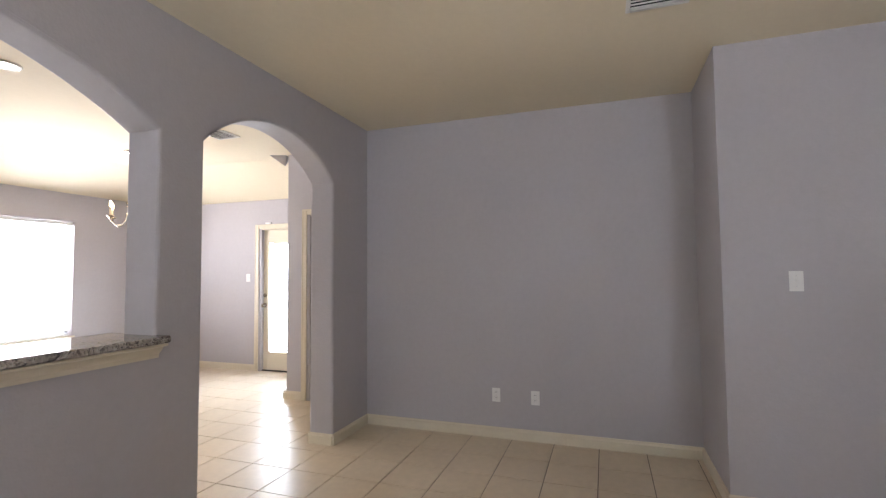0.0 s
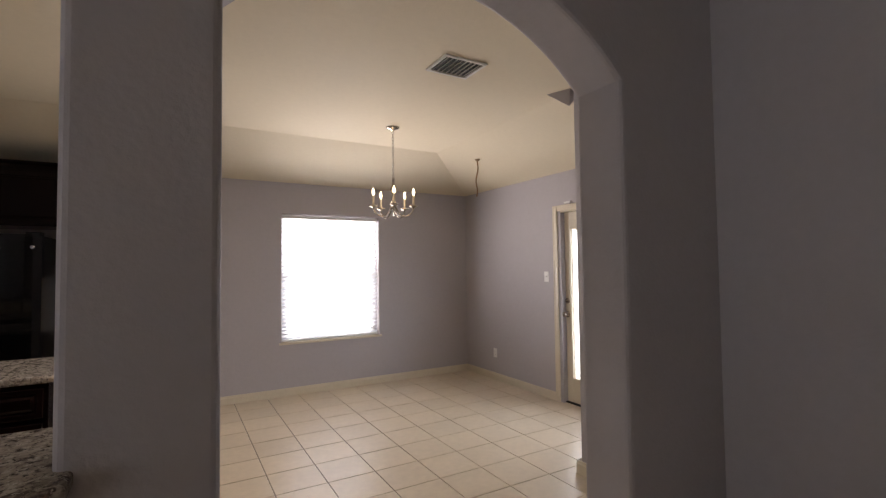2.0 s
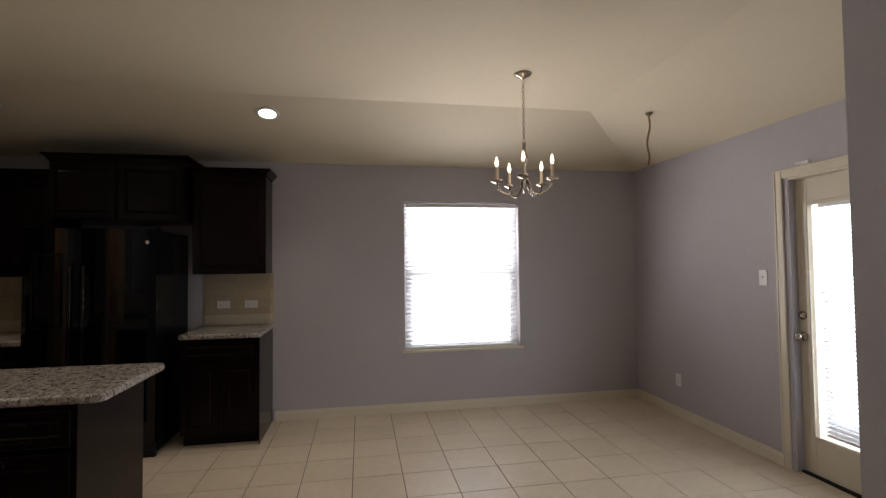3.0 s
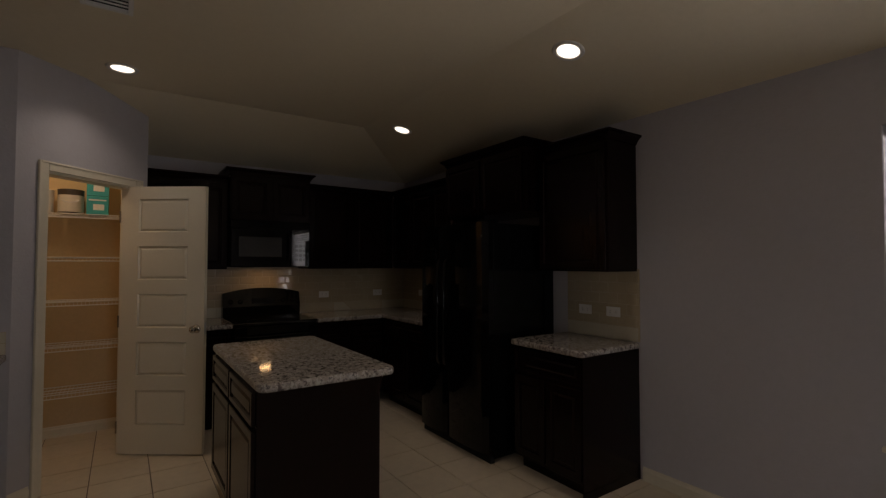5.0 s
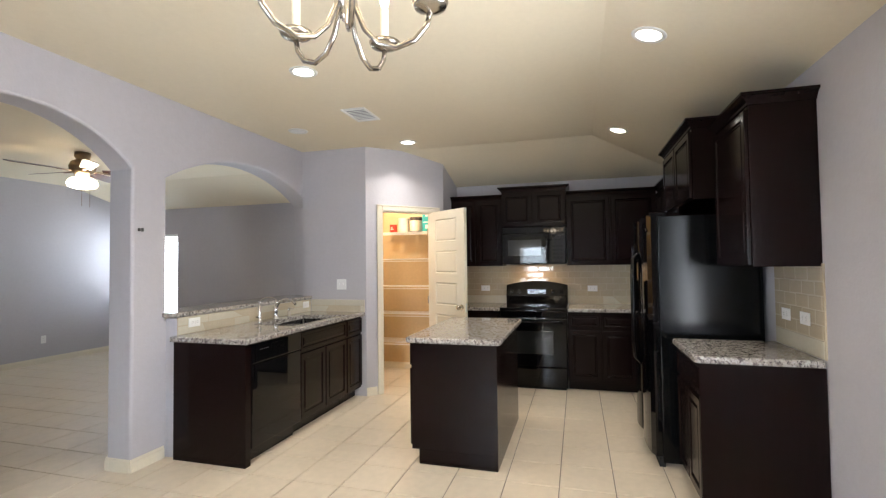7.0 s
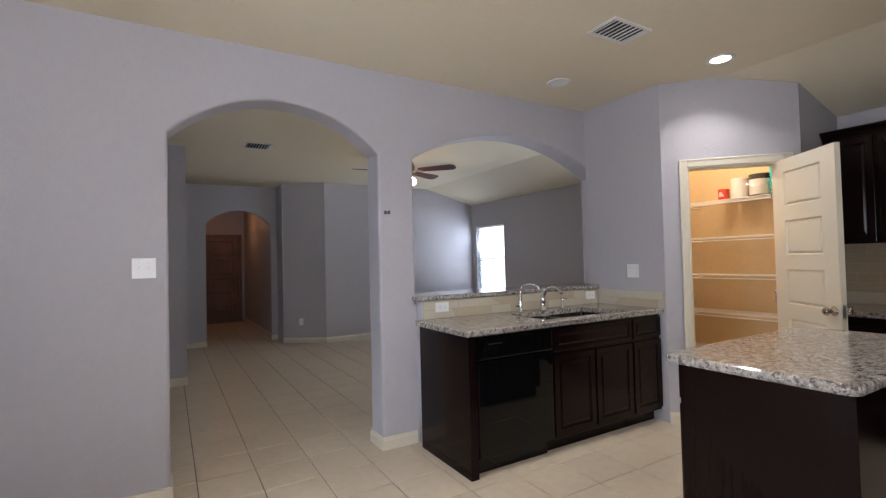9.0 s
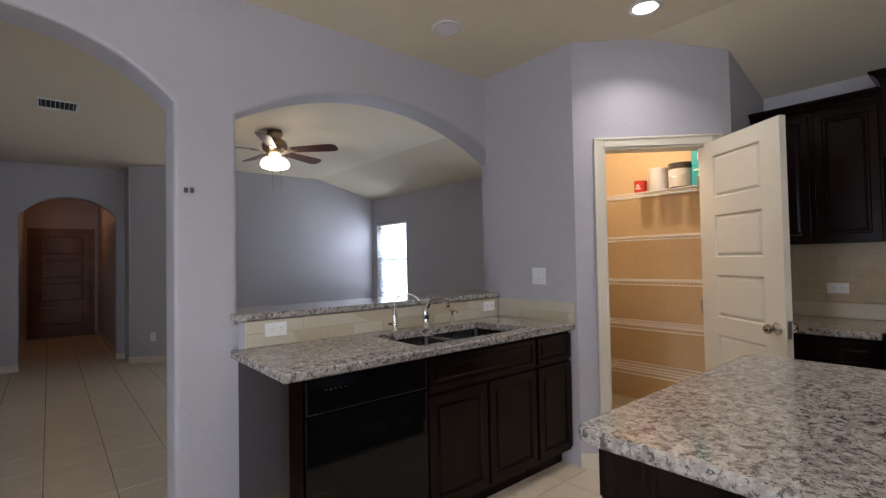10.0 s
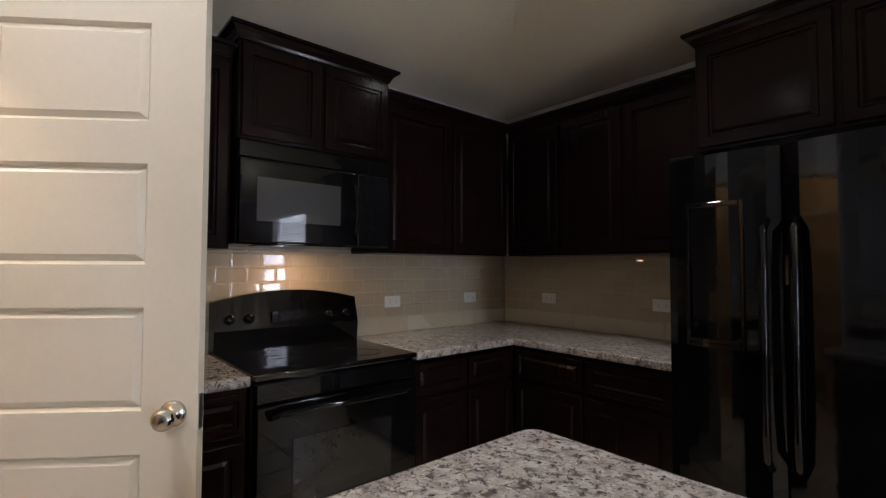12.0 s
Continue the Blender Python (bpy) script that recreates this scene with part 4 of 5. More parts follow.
def microwave():
    t = thing("microwave_oven", pose(0.40, 2.347, 1.42, 0, 0, RZ), "black over-the-range microwave oven under a cabinet", "microwave")
    w, h = 0.752, 0.447
    part("body", box(B(), 0, w, 0.01, 0.395, 0, h, 0.004, 1), BLACK, t)
    part("vent_grille", box(B(), 0.004, w - 0.004, -0.008, 0.012, h - 0.075, h - 0.004, 0.004, 2), BLACK, t)
    dr = part("door", box(B(), 0.004, 0.555, -0.020, 0.010, 0.006, h - 0.08, 0.008, 2), BLACK, t)
    part("window", box(B(), 0.075, 0.47, -0.0225, -0.019, 0.10, 0.29, 0.001, 1), SCREEN_GLASS, dr, "grey screened window")
    part("handle", tube(B(), [(0.53, -0.02, 0.05), (0.535, -0.052, 0.075), (0.54, -0.058, 0.18), (0.535, -0.052, 0.29), (0.53, -0.02, 0.315)], 0.011, 8), BLACK, dr, "black bowed handle", True)
    part("control_panel", box(B(), 0.565, w - 0.004, -0.018, 0.010, 0.006, h - 0.08, 0.006, 2), BLACK_GLASS, t)
    for r in range(4):
        for c in range(3):
            part("button_or_glint", box(B(), 0.60 + 0.042 * c, 0.632 + 0.042 * c, -0.0192, -0.0175, 0.06 + 0.045 * r, 0.085 + 0.045 * r, 0.001, 1), BLACK, t)
    part("bottom_lamp_cover", box(B(), 0.10, 0.22, 0.05, 0.15, -0.003, 0.002), GREY_GLASS, t)


def fridge():
    x0, x1, yf, yb, h = 1.565, 2.49, 3.70, 4.415, 1.765
    t = thing("refrigerator", pose(x0, yf, 0), "black side-by-side refrigerator with pebbled doors", "refrigerator")
    w = x1 - x0
    part("cabinet", box(B(), 0.005, w - 0.005, 0.075, yb - yf, 0.03, h - 0.01, 0.006, 2), BLACK_TEX, t)
    part("base_grille", box(B(), 0.01, w - 0.01, 0.05, 0.09, 0.0, 0.06, 0.003, 1), RUBBER, t)
    split = 0.40

    def door(a, b, name):
        bm = B()
        n = 10
        cols = []
        for k in range(n + 1):
            u = k / n
            bow = 0.026 * (1 - (2 * u - 1) ** 2)
            edge = 0.014 if k in (0, n) else 0.0
            x = a + (b - a) * u
            cols.append([bm.verts.new((x, 0.016 - bow + edge, 0.075)), bm.verts.new((x, 0.016 - bow + edge, h)), bm.verts.new((x, 0.07, 0.075)), bm.verts.new((x, 0.07, h))])
        for p, q in zip(cols, cols[1:]):
            for i, j in ((0, 1), (1, 3), (3, 2), (2, 0)):
                bm.faces.new((p[i], q[i], q[j], p[j]))
        for c in (cols[0], cols[-1]):
            bm.faces.new((c[0], c[1], c[3], c[2]))
        return part(name, bm, BLACK_DOOR, t)

    da = door(0.004, split - 0.003, "freezer_door")
    db = door(split + 0.003, w - 0.004, "fresh_food_door")
    for d, x in ((da, split - 0.045), (db, split + 0.045)):
        part("handle", tube(B(), [(x, 0.01, 0.62), (x, -0.035, 0.66), (x, -0.045, 0.80), (x, -0.045, 1.32), (x, -0.035, 1.46), (x, 0.01, 1.50)], 0.014, 10), BLACK, d, "long black bar handle", True)
    bm = B()
    for a in ((0.085, 0.10, 1.02, 1.58), (0.275, 0.29, 1.02, 1.58), (0.10, 0.275, 1.02, 1.04), (0.10, 0.275, 1.56, 1.58)):
        box(bm, a[0], a[1], -0.016, 0.012, a[2], a[3], 0.003, 1)
    part("dispenser_frame", bm, BLACK, da, "black ice and water dispenser frame")
    part("dispenser_panel", box(B(), 0.10, 0.275, -0.006, 0.012, 1.33, 1.56), BLACK, da)
    part("dispenser_recess", box(B(), 0.10, 0.275, -0.002, 0.012, 1.04, 1.33), RUBBER, da)
    part("dispenser_tray", box(B(), 0.10, 0.275, -0.018, 0.0, 1.04, 1.055, 0.002, 1), BLACK, da)
    part("dispenser_paddle", box(B(), 0.165, 0.21, -0.010, 0.0, 1.12, 1.24, 0.004, 1), BLACK, da)
    part("badge", lathe(B(), [(0.014, 0), (0.014, 0.003), (0.0, 0.004)], 16), CHROME, db).matrix_local = pose(w - 0.06, 0.004, 1.66, 90)
    for x in (0.06, w - 0.06):
        part("hinge_cap", box(B(), x - 0.05, x + 0.05, 0.02, 0.13, h - 0.011, h + 0.018, 0.006, 2), BLACK, t)


def dishwasher():
    t = thing("dishwasher", pose(3.185, SINK_F, 0, 0, 0, 180), "glossy black built-in dishwasher below the worktop", "dishwasher")
    w = 0.625
    part("tub", box(B(), 0.005, w - 0.005, 0.03, 0.60, 0.10, 0.872), RUBBER, t)
    part("door", box(B(), 0.004, w - 0.004, -0.022, 0.03, 0.115, 0.715, 0.006, 2), BLACK, t)
    c = part("control_panel", box(B(), 0.004, w - 0.004, -0.026, 0.03, 0.722, 0.868, 0.008, 2), BLACK, t)
    part("latch_recess", box(B(), 0.22, 0.38, -0.0275, -0.02, 0.80, 0.845, 0.003, 1), BLACK, c)
    # thin steel bars drawn as the small glints of the latch
    for k in range(5):
        part("button_or_glint", box(B(), 0.09 + 0.022 * k, 0.097 + 0.022 * k, -0.0275, -0.025, 0.816, 0.8185), STEEL, c)
    part("kick_plate", box(B(), 0.01, w - 0.01, 0.05, 0.07, 0.0, 0.10), BLACK, t)


range_cooker()
microwave()
fridge()
dishwasher()


# ---------------------------------------------------------------- plates, vents, lamps
def plate(m, what, label, wide=1, group="wall plates"):
    """A switch or outlet plate on a wall; local -y faces the room, z up."""
    t = thing("light_switch" if what == "switch" else "wall_outlet", m, label, what, group)
    w, h = 0.07 + 0.046 * (wide - 1), 0.115
    part("cover", box(B(), -w / 2, w / 2, -0.006, -0.0005, -h / 2, h / 2, 0.0025, 2), PLATE, t)
    for k in range(wide):
        x = (k - (wide - 1) / 2) * 0.046
        if what == "switch":
            part("toggle", box(B(), x - 0.005, x + 0.005, -0.016, -0.005, -0.004, 0.012, 0.002, 1), PLATE, t)
            for z in (-0.03, 0.03):
                part("screw", box(B(), x - 0.003, x + 0.003, -0.0068, -0.005, z - 0.003, z + 0.003), STEEL, t)
        else:
            for z in (-0.022, 0.022):
                f = part("socket", box(B(), x - 0.016, x + 0.016, -0.008, -0.005, z - 0.014, z + 0.014, 0.004, 2), PLATE, t)
                for dx in (-0.006, 0.006):
                    part("slot", box(B(), x + dx - 0.0012, x + dx + 0.0012, -0.0084, -0.0075, z - 0.003, z + 0.006), SLOT, f)
    return t


SIDE = pose(0, 0, 0, 0, 90, 0)      # turns a plate on its side
FX = pose(0, 0, 0, 0, 0, 90)        # faces +x
NX = pose(0, 0, 0, 0, 0, -90)       # faces -x
PYF = pose(0, 0, 0, 0, 0, 180)      # faces +y
T = Matrix.Translation
plate(T((5.406, -1.253, 0.355)) @ NX, "outlet", "white outlet plate low on the grey wall")
plate(T((5.406, -1.58, 0.352)) @ NX, "outlet", "white outlet plate low on the grey wall")
plate(T((4.643, -3.168, 1.322)) @ NX, "switch", "white light switch on the hall wall", 1)
plate(T((4.94, PY1, 1.345)) @ PYF, "switch", "white double light switch beside the arch", 2)
plate(T((DX, 2.788, 1.338)) @ NX, "switch", "white light switch beside the back door", 1)
plate(T((DX, 3.775, 0.345)) @ NX, "outlet", "white outlet plate low on the dining wall")
plate(T((1.36, 0.685, 1.22)) @ FX, "switch", "white double light switch above the sink counter", 2)
plate(T((3.06, 0.305, 1.0)) @ PYF @ SIDE, "outlet", "white sideways outlet plate on the backsplash")
plate(T((1.48, 0.305, 1.0)) @ PYF @ SIDE, "outlet", "white sideways outlet plate on the backsplash")
for _x in (2.79, 3.034, 0.43, 1.22):
    plate(T((_x, WY - 0.012, 1.11)) @ SIDE, "outlet", "white sideways outlet plate on the backsplash")
for _y in (2.06, 3.398, 4.063):
    plate(T((0.012, _y, 1.11)) @ FX @ SIDE, "outlet", "white sideways outlet plate on the backsplash")
plate(T((2.86, -4.853, 0.36)) @ pose(0, 0, 0, 0, 0, 145.5), "outlet", "white outlet plate low on the angled wall")
plate(T((0.9, -4.6, 0.36)) @ PYF, "outlet", "white outlet plate low on the far wall")
# two small dark anchors left on the pillar
for _x, _h in ((3.452, 0.024), (3.426, 0.026)):
    solid("wall_anchor", box(B(), _x - 0.009, _x + 0.009, PY1, PY1 + 0.012, 1.697, 1.697 + _h, 0.003, 1), SLOT, "small dark bracket fixed to the grey pillar", "bracket", group="pillar brackets")
# door chime box on the hall wall
solid("door_chime", box(B(), 4.605, 4.642, -4.3, -4.15, 2.02, 2.14, 0.006, 2), PLATE, "white chime box high on the hall wall", "chime")


def ceiling_vent(x, y, sx, sy):
    t = thing("ceiling_vent", pose(x, y, C), "white stamped ceiling air register, shade between its louvres painted dark", "vent", "ceiling vents")
    f = 0.022
    bm = B()
    for a in ((-sx / 2, sx / 2, -sy / 2, -sy / 2 + f), (-sx / 2, sx / 2, sy / 2 - f, sy / 2), (-sx / 2, -sx / 2 + f, -sy / 2 + f, sy / 2 - f), (sx / 2 - f, sx / 2, -sy / 2 + f, sy / 2 - f)):
        box(bm, *a, -0.012, -0.0005, 0.003, 1)
    part("frame", bm, VENTM, t)
    # flat near-black sheet in place of the shaded duct behind the louvres
    part("backing", box(B(), -sx / 2 + f, sx / 2 - f, -sy / 2 + f, sy / 2 - f, -0.002, -0.0008), VENT_SHADE, t)
    n = 8
    for k in range(n):
        bm = B()
        box(bm, -0.001, 0.001, -(sy / 2 - f), sy / 2 - f, -0.004, 0.004)
        tilt = 14 if k < n / 2 else -14
        bmesh.ops.transform(bm, matrix=pose(-sx / 2 + f + (sx - 2 * f) * (k + 0.5) / n, 0, -0.0065, 0, tilt, 0), verts=bm.verts)
        part("louvre", bm, VENTM, t)
    return t


ceiling_vent(4.97, 1.345, 0.31, 0.26)
ceiling_vent(2.40, 1.44, 0.34, 0.22)
ceiling_vent(3.91, -2.43, 0.29, 0.30)


def can_light(x, y, z=C, turn=0, lit=True):
    t = thing("recessed_light", pose(x, y, z, turn), "round recessed ceiling light, lit" if lit else "round recessed ceiling light, switched off", "light", "recessed lights")
    part("trim_ring", lathe(B(), [(0.066, -0.006), (0.074, -0.011), (0.088, -0.008), (0.094, -0.001), (0.066, -0.001)], 36, caps=False), VENTM, t, "white trim ring", True)
    part("lens", lathe(B(), [(0.066, -0.001), (0.066, -0.004), (0.0, -0.004)], 36), CAN_LENS if lit else PLATE, t)


for _x, _y, _z, _a in CANS:
    can_light(_x, _y, _z, _a)
can_light(2.128, 0.637, lit=False)


def chandelier(x, y):
    up = 0.035
    t = thing("chandelier", pose(x, y, 0), "brushed nickel five-arm candle chandelier hanging from a chain, lit", "chandelier")
    part("canopy", lathe(B(), [(0.0, C - 0.034), (0.012, C - 0.032), (0.020, C - 0.024), (0.052, C - 0.014), (0.062, C - 0.001)], 24), NICKEL, t, "", True)
    # chain links
    z, k = C - 0.035, 0
    while z > 2.30:
        bm = B()
        pts = [(0.009 * math.cos(a), 0, z - 0.016 + 0.018 * math.sin(a)) for a in np.linspace(0, 2 * math.pi, 11)]
        tube(bm, pts, 0.0022, 5)
        bmesh.ops.transform(bm, matrix=pose(0, 0, 0, 0, 0, 90 * (k % 2)), verts=bm.verts)
        part("chain_link", bm, NICKEL, t)
        z -= 0.029
        k += 1
    part("cord", tube(B(), [(0.006 * math.sin(q * 2.1), 0.006 * math.cos(q * 1.7), 2.285 + (C - 2.32) * q / 14) for q in range(15)], 0.002, 5), CANDLE, t)
    part("stem", lathe(B(), [(0.0, 1.945), (0.010, 1.952), (0.014, 1.965), (0.010, 1.978), (0.022, 1.99), (0.026, 2.005), (0.014, 2.03), (0.010, 2.05), (0.010, 2.09), (0.024, 2.12), (0.028, 2.145), (0.014, 2.17), (0.010, 2.22), (0.016, 2.235), (0.0, 2.25)], 20, (0, 0, up)), NICKEL, t, "", True)
    for k in range(5):
        a = radians(32 + 72 * k)
        c, s = math.cos(a), math.sin(a)
        prof = [(0.014, 2.03), (0.022, 1.98), (0.042, 1.93), (0.072, 1.897), (0.112, 1.886), (0.155, 1.903), (0.182, 1.935), (0.190, 1.967)]
        part("arm", tube(B(), [(r * c, r * s, z + up) for r, z in prof], 0.0065, 8), NICKEL, t, "", True)
        part("drip_cup", lathe(B(), [(0.006, 1.962), (0.020, 1.968), (0.036, 1.975), (0.041, 1.985), (0.036, 1.983), (0.012, 1.980), (0.012, 1.99), (0.0, 1.99)], 20, (0.190 * c, 0.190 * s, up)), NICKEL, t, "", True)
        part("candle_sleeve", cyl(B(), (0.190 * c, 0.190 * s, 1.983 + up), (0.190 * c, 0.190 * s, 2.075 + up), 0.0105, seg=14), CANDLE, t, "cream candle sleeve")
        part("bulb", lathe(B(), [(0.006, 2.076), (0.011, 2.091), (0.012, 2.102), (0.008, 2.122), (0.003, 2.140), (0.0, 2.142)], 14, (0.190 * c, 0.190 * s, up)), FLAME, t, "lit flame-shaped bulb", True)


chandelier(5.14, 2.735)
# bare wire left hanging from the ceiling
HW = thing("hanging_wire", pose(6.315, 3.09, 2.646 - C), "brown cloth wire hanging loose from a small ceiling hook", "wire")
part("hook_plate", lathe(B(), [(0.0, C - 0.02), (0.018, C - 0.018), (0.03, C - 0.001)], 14), BRONZE, HW, "", True)
part("wire", tube(B(), [(0.008 * math.sin(k * 0.9) - 0.002 * k, 0.006 * math.cos(k * 1.1), C - 0.015 - 0.040 * k) for k in range(11)], 0.0075, 6), COPPER_WIRE, HW)


def ceiling_fan(x, y):
    t = thing("ceiling_fan", pose(x, y, 0), "five-blade ceiling fan with cherry blades and a lit glass bowl", "fan")
    part("motor", lathe(B(), [(0.075, C - 0.001), (0.08, C - 0.05), (0.06, C - 0.08), (0.11, C - 0.11), (0.13, C - 0.16), (0.12, C - 0.22), (0.07, C - 0.25), (0.06, C - 0.29), (0.0, C - 0.29)], 28), BRONZE, t, "", True)
    for k in range(5):
        m = pose(0, 0, 0, 0, 0, 72 * k + 60)
        bm = B()
        box(bm, 0.10, 0.24, -0.018, 0.018, C - 0.225, C - 0.217, 0.002, 1)
        bmesh.ops.transform(bm, matrix=m, verts=bm.verts)
        part("blade_iron", bm, BRONZE, t)
        bm = B()
        pts = [(0.19, -0.052), (0.56, -0.074), (0.635, -0.074), (0.675, -0.056), (0.69, -0.02), (0.69, 0.02), (0.675, 0.056), (0.635, 0.074), (0.56, 0.074), (0.19, 0.052)]
        f = bm.faces.new([bm.verts.new((u, v, 0)) for u, v in pts])
        r = bmesh.ops.extrude_face_region(bm, geom=[f])
        bmesh.ops.translate(bm, verts=[g for g in r["geom"] if isinstance(g, bmesh.types.BMVert)], vec=(0, 0, 0.006))
        bmesh.ops.transform(bm, matrix=m @ pose(0, 0, C - 0.215, -14), verts=bm.verts)
        part("blade", bm, CHERRY, t)
    part("light_bowl", lathe(B(), [(0.105, C - 0.295), (0.128, C - 0.312), (0.146, C - 0.345), (0.148, C - 0.362), (0.13, C - 0.392), (0.07, C - 0.412), (0.0, C - 0.417)], 32, caps=False), FAN_SHADE, t, "lit frosted glass bowl", True)
    part("fitter", cyl(B(), (0, 0, C - 0.26), (0, 0, C - 0.40), 0.012, seg=10), BRONZE, t)
    for dx in (-0.04, 0.05):
        part("pull_chain", cyl(B(), (dx, 0.06, C - 0.62), (dx, 0.06, C - 0.28), 0.002, seg=5), BRONZE, t)


ceiling_fan(2.14, -2.15)

# ---------------------------------------------------------------- pantry
def wire_shelf(z, group="pantry shelves"):
    """An L of white wire shelving on the two back walls."""
    t = thing("wire_shelf", pose(0, 0, z), "white vinyl-coated wire shelf on the pantry walls", "shelf", group)
    # along the range-side wall
    for name, x0, x1, y0, y1, along in (("back_run", 0.012, 0.31, PY1 + 0.33, 1.54, 1), ("side_run", 0.012, 1.25, PY1 + 0.012, PY1 + 0.31, 0)):
        bm = B()
        if along == 1:
            for x, dz in ((x0, 0), (x0 + 0.10, -0.004), (x0 + 0.20, -0.004), (x1, 0), (x1, -0.03)):
                cyl(bm, (x, y0, dz), (x, y1, dz), 0.0042, seg=6)
            y = y0
            while y < y1:
                cyl(bm, (x0, y, 0.002), (x1, y, 0.002), 0.0014, seg=4, caps=False)
                cyl(bm, (x1, y, 0.0), (x1, y, -0.03), 0.0014, seg=4, caps=False)
                y += 0.0254
        else:
            for y, dz in ((y0, 0), (y0 + 0.10, -0.004), (y0 + 0.20, -0.004), (y1, 0), (y1, -0.03)):
                cyl(bm, (x0, y, dz), (x1, y, dz), 0.0042, seg=6)
            x = x0
            while x < x1:
                cyl(bm, (x, y0, 0.002), (x, y1, 0.002), 0.0014, seg=4, caps=False)
                x += 0.0254
        part(name, bm, WIRE_WHITE, t)


for _z in (1.857, 1.505, 1.145, 0.785, 0.415):
    wire_shelf(_z)
SH = 1.862


def tin(name, x, y, r, h, body, lid, label, cat, band=None):
    t = thing(name, pose(x, y, SH), label, cat)
    part("body", lathe(B(), [(r * 0.97, 0), (r, 0.004), (r, h - 0.01), (r * 1.02, h - 0.006)], 28), body, t, "", True)
    part("lid", lathe(B(), [(r * 1.03, h - 0.01), (r * 1.03, h + 0.004), (r * 0.95, h + 0.006), (r * 0.9, h), (0.0, h)], 28), lid, t)
    if band:
        part("band", lathe(B(), [(r * 1.004, h * band[0]), (r * 1.01, h * band[0]), (r * 1.01, h * band[1]), (r * 1.004, h * band[1])], 28, caps=False), lid, t, "dark band")
    return t


_t = tin("red_tin", 0.17, 0.83, 0.048, 0.105, RED, RED, "small red tin with pale printing on the top shelf", "tin")
for _k, _z in enumerate((0.04, 0.056, 0.07)):
    part("print_bar", box(B(), 0.044, 0.049, -0.022 + 0.004 * _k, 0.022 - 0.006 * _k, _z, _z + 0.008), WHITE_INK, _t)
tin("paint_can", 0.17, 0.98, 0.075, 0.185, CREAM_CAN, CREAM_CAN, "plain cream paint can on the top shelf", "can")
_t = tin("paint_can", 0.19, 1.165, 0.086, 0.195, CREAM_CAN, DARK_LID, "cream paint can with a dark lid and rim", "can", (0.78, 0.97))
part("wire_bail", tube(B(), [(0.088, -0.075 + 0.15 * k / 10, 0.12 - 0.03 * math.sin(math.pi * k / 10)) for k in range(11)], 0.002, 5), STEEL, _t)
part("bottom_rim", lathe(B(), [(0.087, 0.0), (0.0885, 0.002), (0.0885, 0.012), (0.087, 0.014)], 28, caps=False), DARK_LID, _t)
for _k in range(2):
    _t = thing("carton", pose(0.18, 1.345, SH + 0.158 * _k), "teal carton with a white printed patch on the shelf", "carton", "stacked cartons")
    part("box", box(B(), -0.07, 0.07, -0.075, 0.075, 0.0, 0.156, 0.003, 1), TEAL, _t)
    part("printed_patch", box(B(), 0.07, 0.0715, -0.03, 0.045, 0.04, 0.09, 0.0005, 1), WHITE_INK, _t)
    part("print_bar", box(B(), 0.07, 0.0715, -0.06, 0.06, 0.118, 0.13), WHITE_INK, _t)
PB = thing("pantry_light", pose(0.72, 0.92, 2.658), "plain lit globe bulb on the pantry ceiling", "light")
part("holder", lathe(B(), [(0.0, -0.06), (0.028, -0.06), (0.03, -0.03), (0.055, -0.015), (0.058, -0.001)], 20), PLATE, PB, "", True)

# ---------------------------------------------------------------- backsplash tiles
def tile_mesh(w, h, th, rims, material, name):
    """A tile lying in local x, y with its face at z = th. rims: (inset, drop) of the rings from the side up to the flat face."""
    bm = B()
    rings = [[bm.verts.new(p) for p in ((0, 0, 0), (w, 0, 0), (w, h, 0), (0, h, 0))]]
    for e, drop in rims:
        z = th - drop
        rings.append([bm.verts.new(p) for p in ((e, e, z), (w - e, e, z), (w - e, h - e, z), (e, h - e, z))])
    for p, q in zip(rings, rings[1:]):
        for k in range(4):
            bm.faces.new((p[k], p[(k + 1) % 4], q[(k + 1) % 4], q[k]))
    bm.faces.new(rings[-1])
    return mesh_of(name, bm, material)


SHARP = ((0, 0.0016), (0.0016, 0))
PILLOW = ((0, 0.0022), (0.003, 0.0007), (0.0075, 0))
SPLASH = {}


def backsplash(name, m, length, z0, z1, tw=0.150, thh=0.076, material=None, label="glossy beige subway-tile backsplash"):
    """Running-bond tiles on a thin bed. Local x along the wall, local -y to the room."""
    t = thing(name, m, label, "backsplash", kind="structure")
    part("grout_bed", box(B(), 0, length, -0.0085, -0.0005, z0, z1), SPLASH_GROUT, t)
    row, z = 0, z0 + 0.002
    while z < z1 - 0.015:
        h = min(thh - 0.004, z1 - z - 0.001)
        x = 0.001 - (tw / 2 if row % 2 else 0)
        while x < length - 0.012:
            xa, xb = max(x, 0.001), min(x + tw - 0.004, length - 0.001)
            if xb - xa > 0.012:
                key = (round(xb - xa, 3), round(h, 3), material is None)
                if key not in SPLASH:
                    SPLASH[key] = tile_mesh(key[0], key[1], 0.0058, SHARP if material else PILLOW, material or SUBWAY, "tile")
                ob = new("tile", SPLASH[key])
                ob.parent = t
                ob.matrix_local = pose(xa, -0.004, z, 90 + random.uniform(-0.5, 0.5), 0, random.uniform(-0.5, 0.5))
            x += tw
        z += thh
        row += 1
    return t


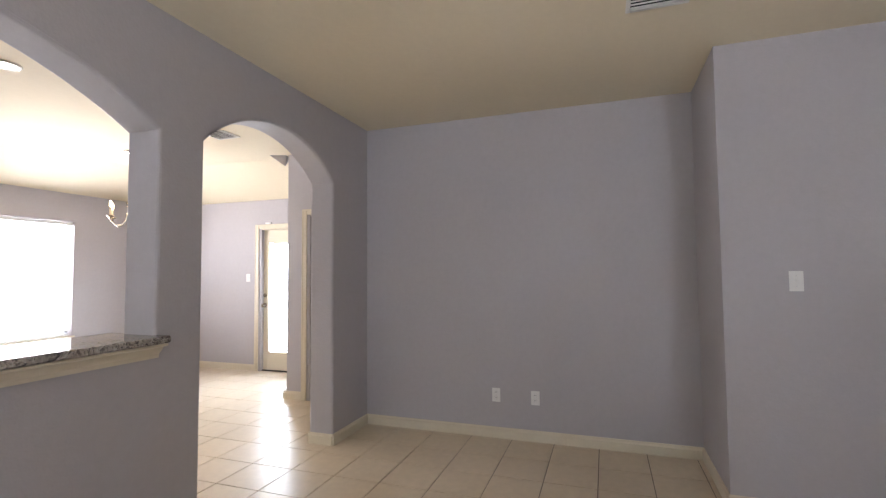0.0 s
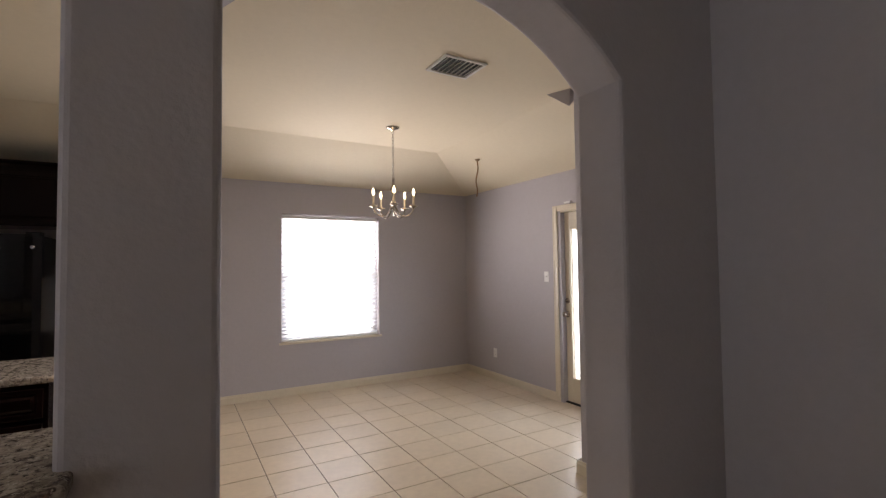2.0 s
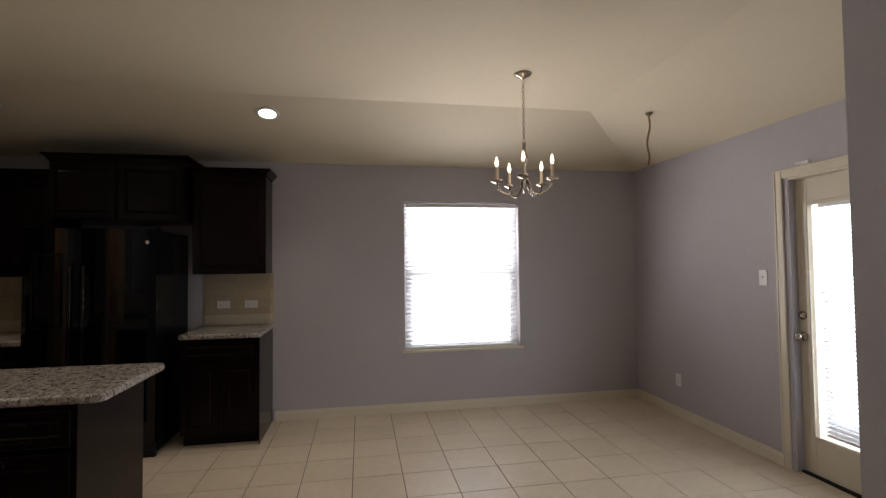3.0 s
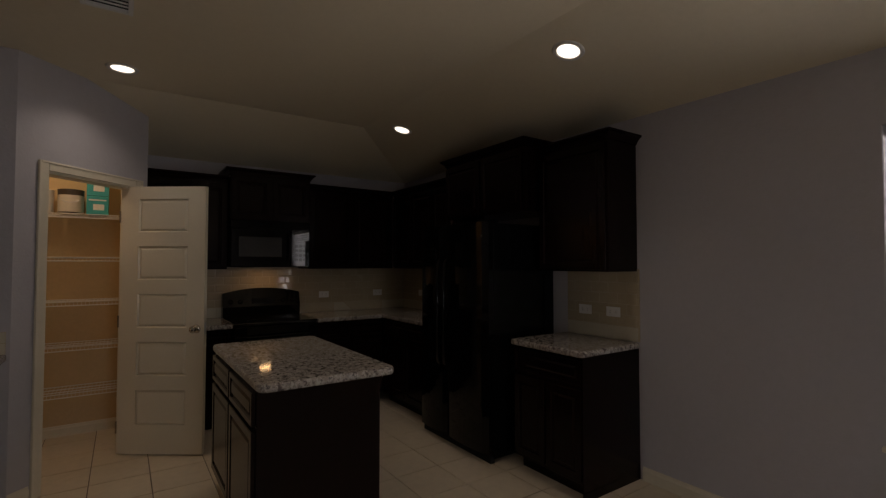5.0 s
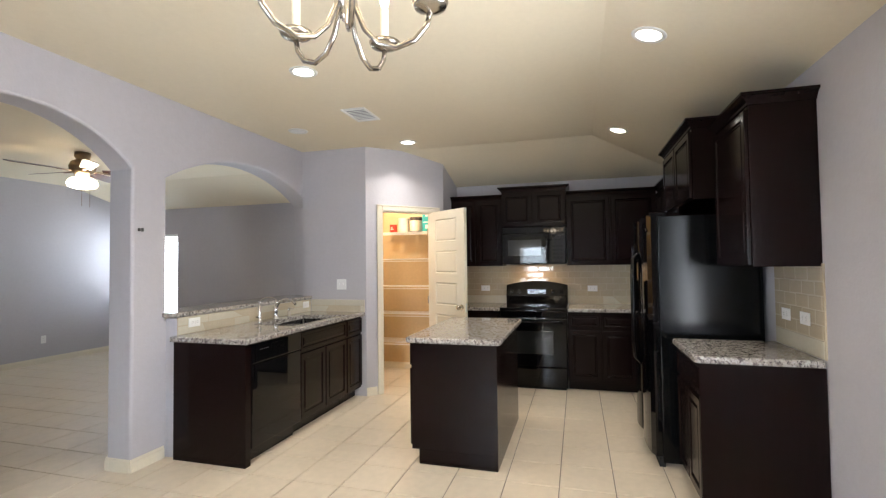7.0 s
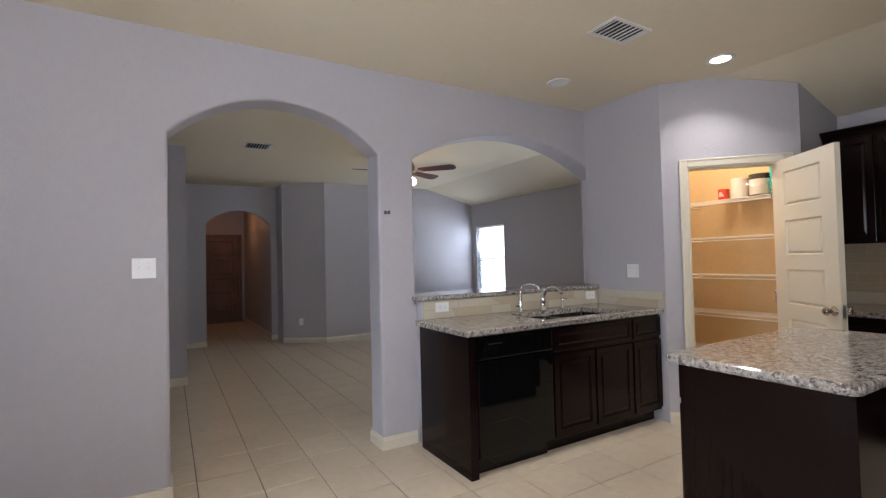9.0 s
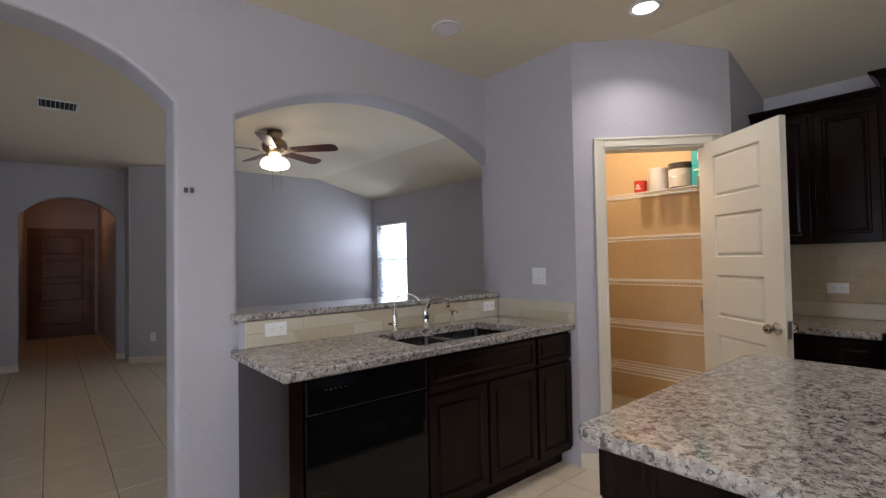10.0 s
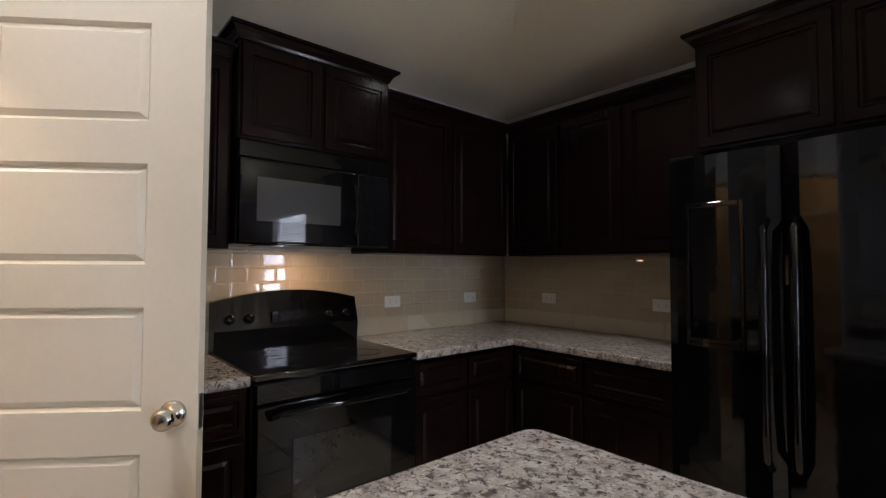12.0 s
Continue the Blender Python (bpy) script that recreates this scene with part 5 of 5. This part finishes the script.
for _name, _m, _l in (("range", pose(0, 1.69, 0, 0, 0, 90), WY - 1.69 - 0.004), ("corner", pose(0.012, WY, 0), 1.56), ("side", pose(2.615, WY, 0), 0.62)):
    backsplash("backsplash_" + _name, _m, _l, 1.016, 1.415)
    backsplash("backsplash_" + _name + "_foot", _m, _l, 0.918, 1.0155, 0.61, 0.097, SPLASH_STONE, "pale stone-tile strip along the foot of the backsplash")
backsplash("backsplash_sink", pose(3.212, 0.293, 0, 0, 0, 180), 1.84, 0.918, 1.05, 0.61, 0.066, SPLASH_STONE, "pale stone-tile backsplash behind the sink")
backsplash("backsplash_sink_end", pose(1.36, 0.306, 0, 0, 0, 90), 0.66, 0.918, 1.05, 0.61, 0.066, SPLASH_STONE, "pale stone-tile backsplash behind the sink")

# ---------------------------------------------------------------- floor tiles
PITCH = 0.3435
TMESH = tile_mesh(PITCH - 0.006, PITCH - 0.006, 0.0062, SHARP, TILE, "tile")
count = 0
far = B()
for i in range(-14, 10):
    for j in range(-35, 7):
        x, y = 4.338 + i * PITCH, 2.40 + j * PITCH
        if x < -0.75 or x > 7.05 or y < -9.2 or y > 4.45:
            continue
        near = y > -0.35 and x > 1.1
        if near and count < 300:
            ob = new("tile", TMESH)
            ob.parent = FLOOR
            ob.matrix_local = pose(x, y, -0.0062 + random.uniform(-0.0003, 0.0003), random.uniform(-0.06, 0.06), random.uniform(-0.06, 0.06))
            count += 1
        else:
            w, ch, z0, z1 = PITCH - 0.006, 0.0016, -0.0062, 0.0
            a = [far.verts.new((x + u * w, y + v * w, z0)) for u, v in ((0, 0), (1, 0), (1, 1), (0, 1))]
            b = [far.verts.new((x + u * w, y + v * w, z1 - ch)) for u, v in ((0, 0), (1, 0), (1, 1), (0, 1))]
            c = [far.verts.new((x + ch + u * (w - 2 * ch), y + ch + v * (w - 2 * ch), z1)) for u, v in ((0, 0), (1, 0), (1, 1), (0, 1))]
            for p, q in ((a, b), (b, c)):
                for k in range(4):
                    far.faces.new((p[k], p[(k + 1) % 4], q[(k + 1) % 4], q[k]))
            far.faces.new(c)
_f = part("floor_tiles", far, TILE, FLOOR, "square beige ceramic floor tiles")
_f["kind"] = "stuff"
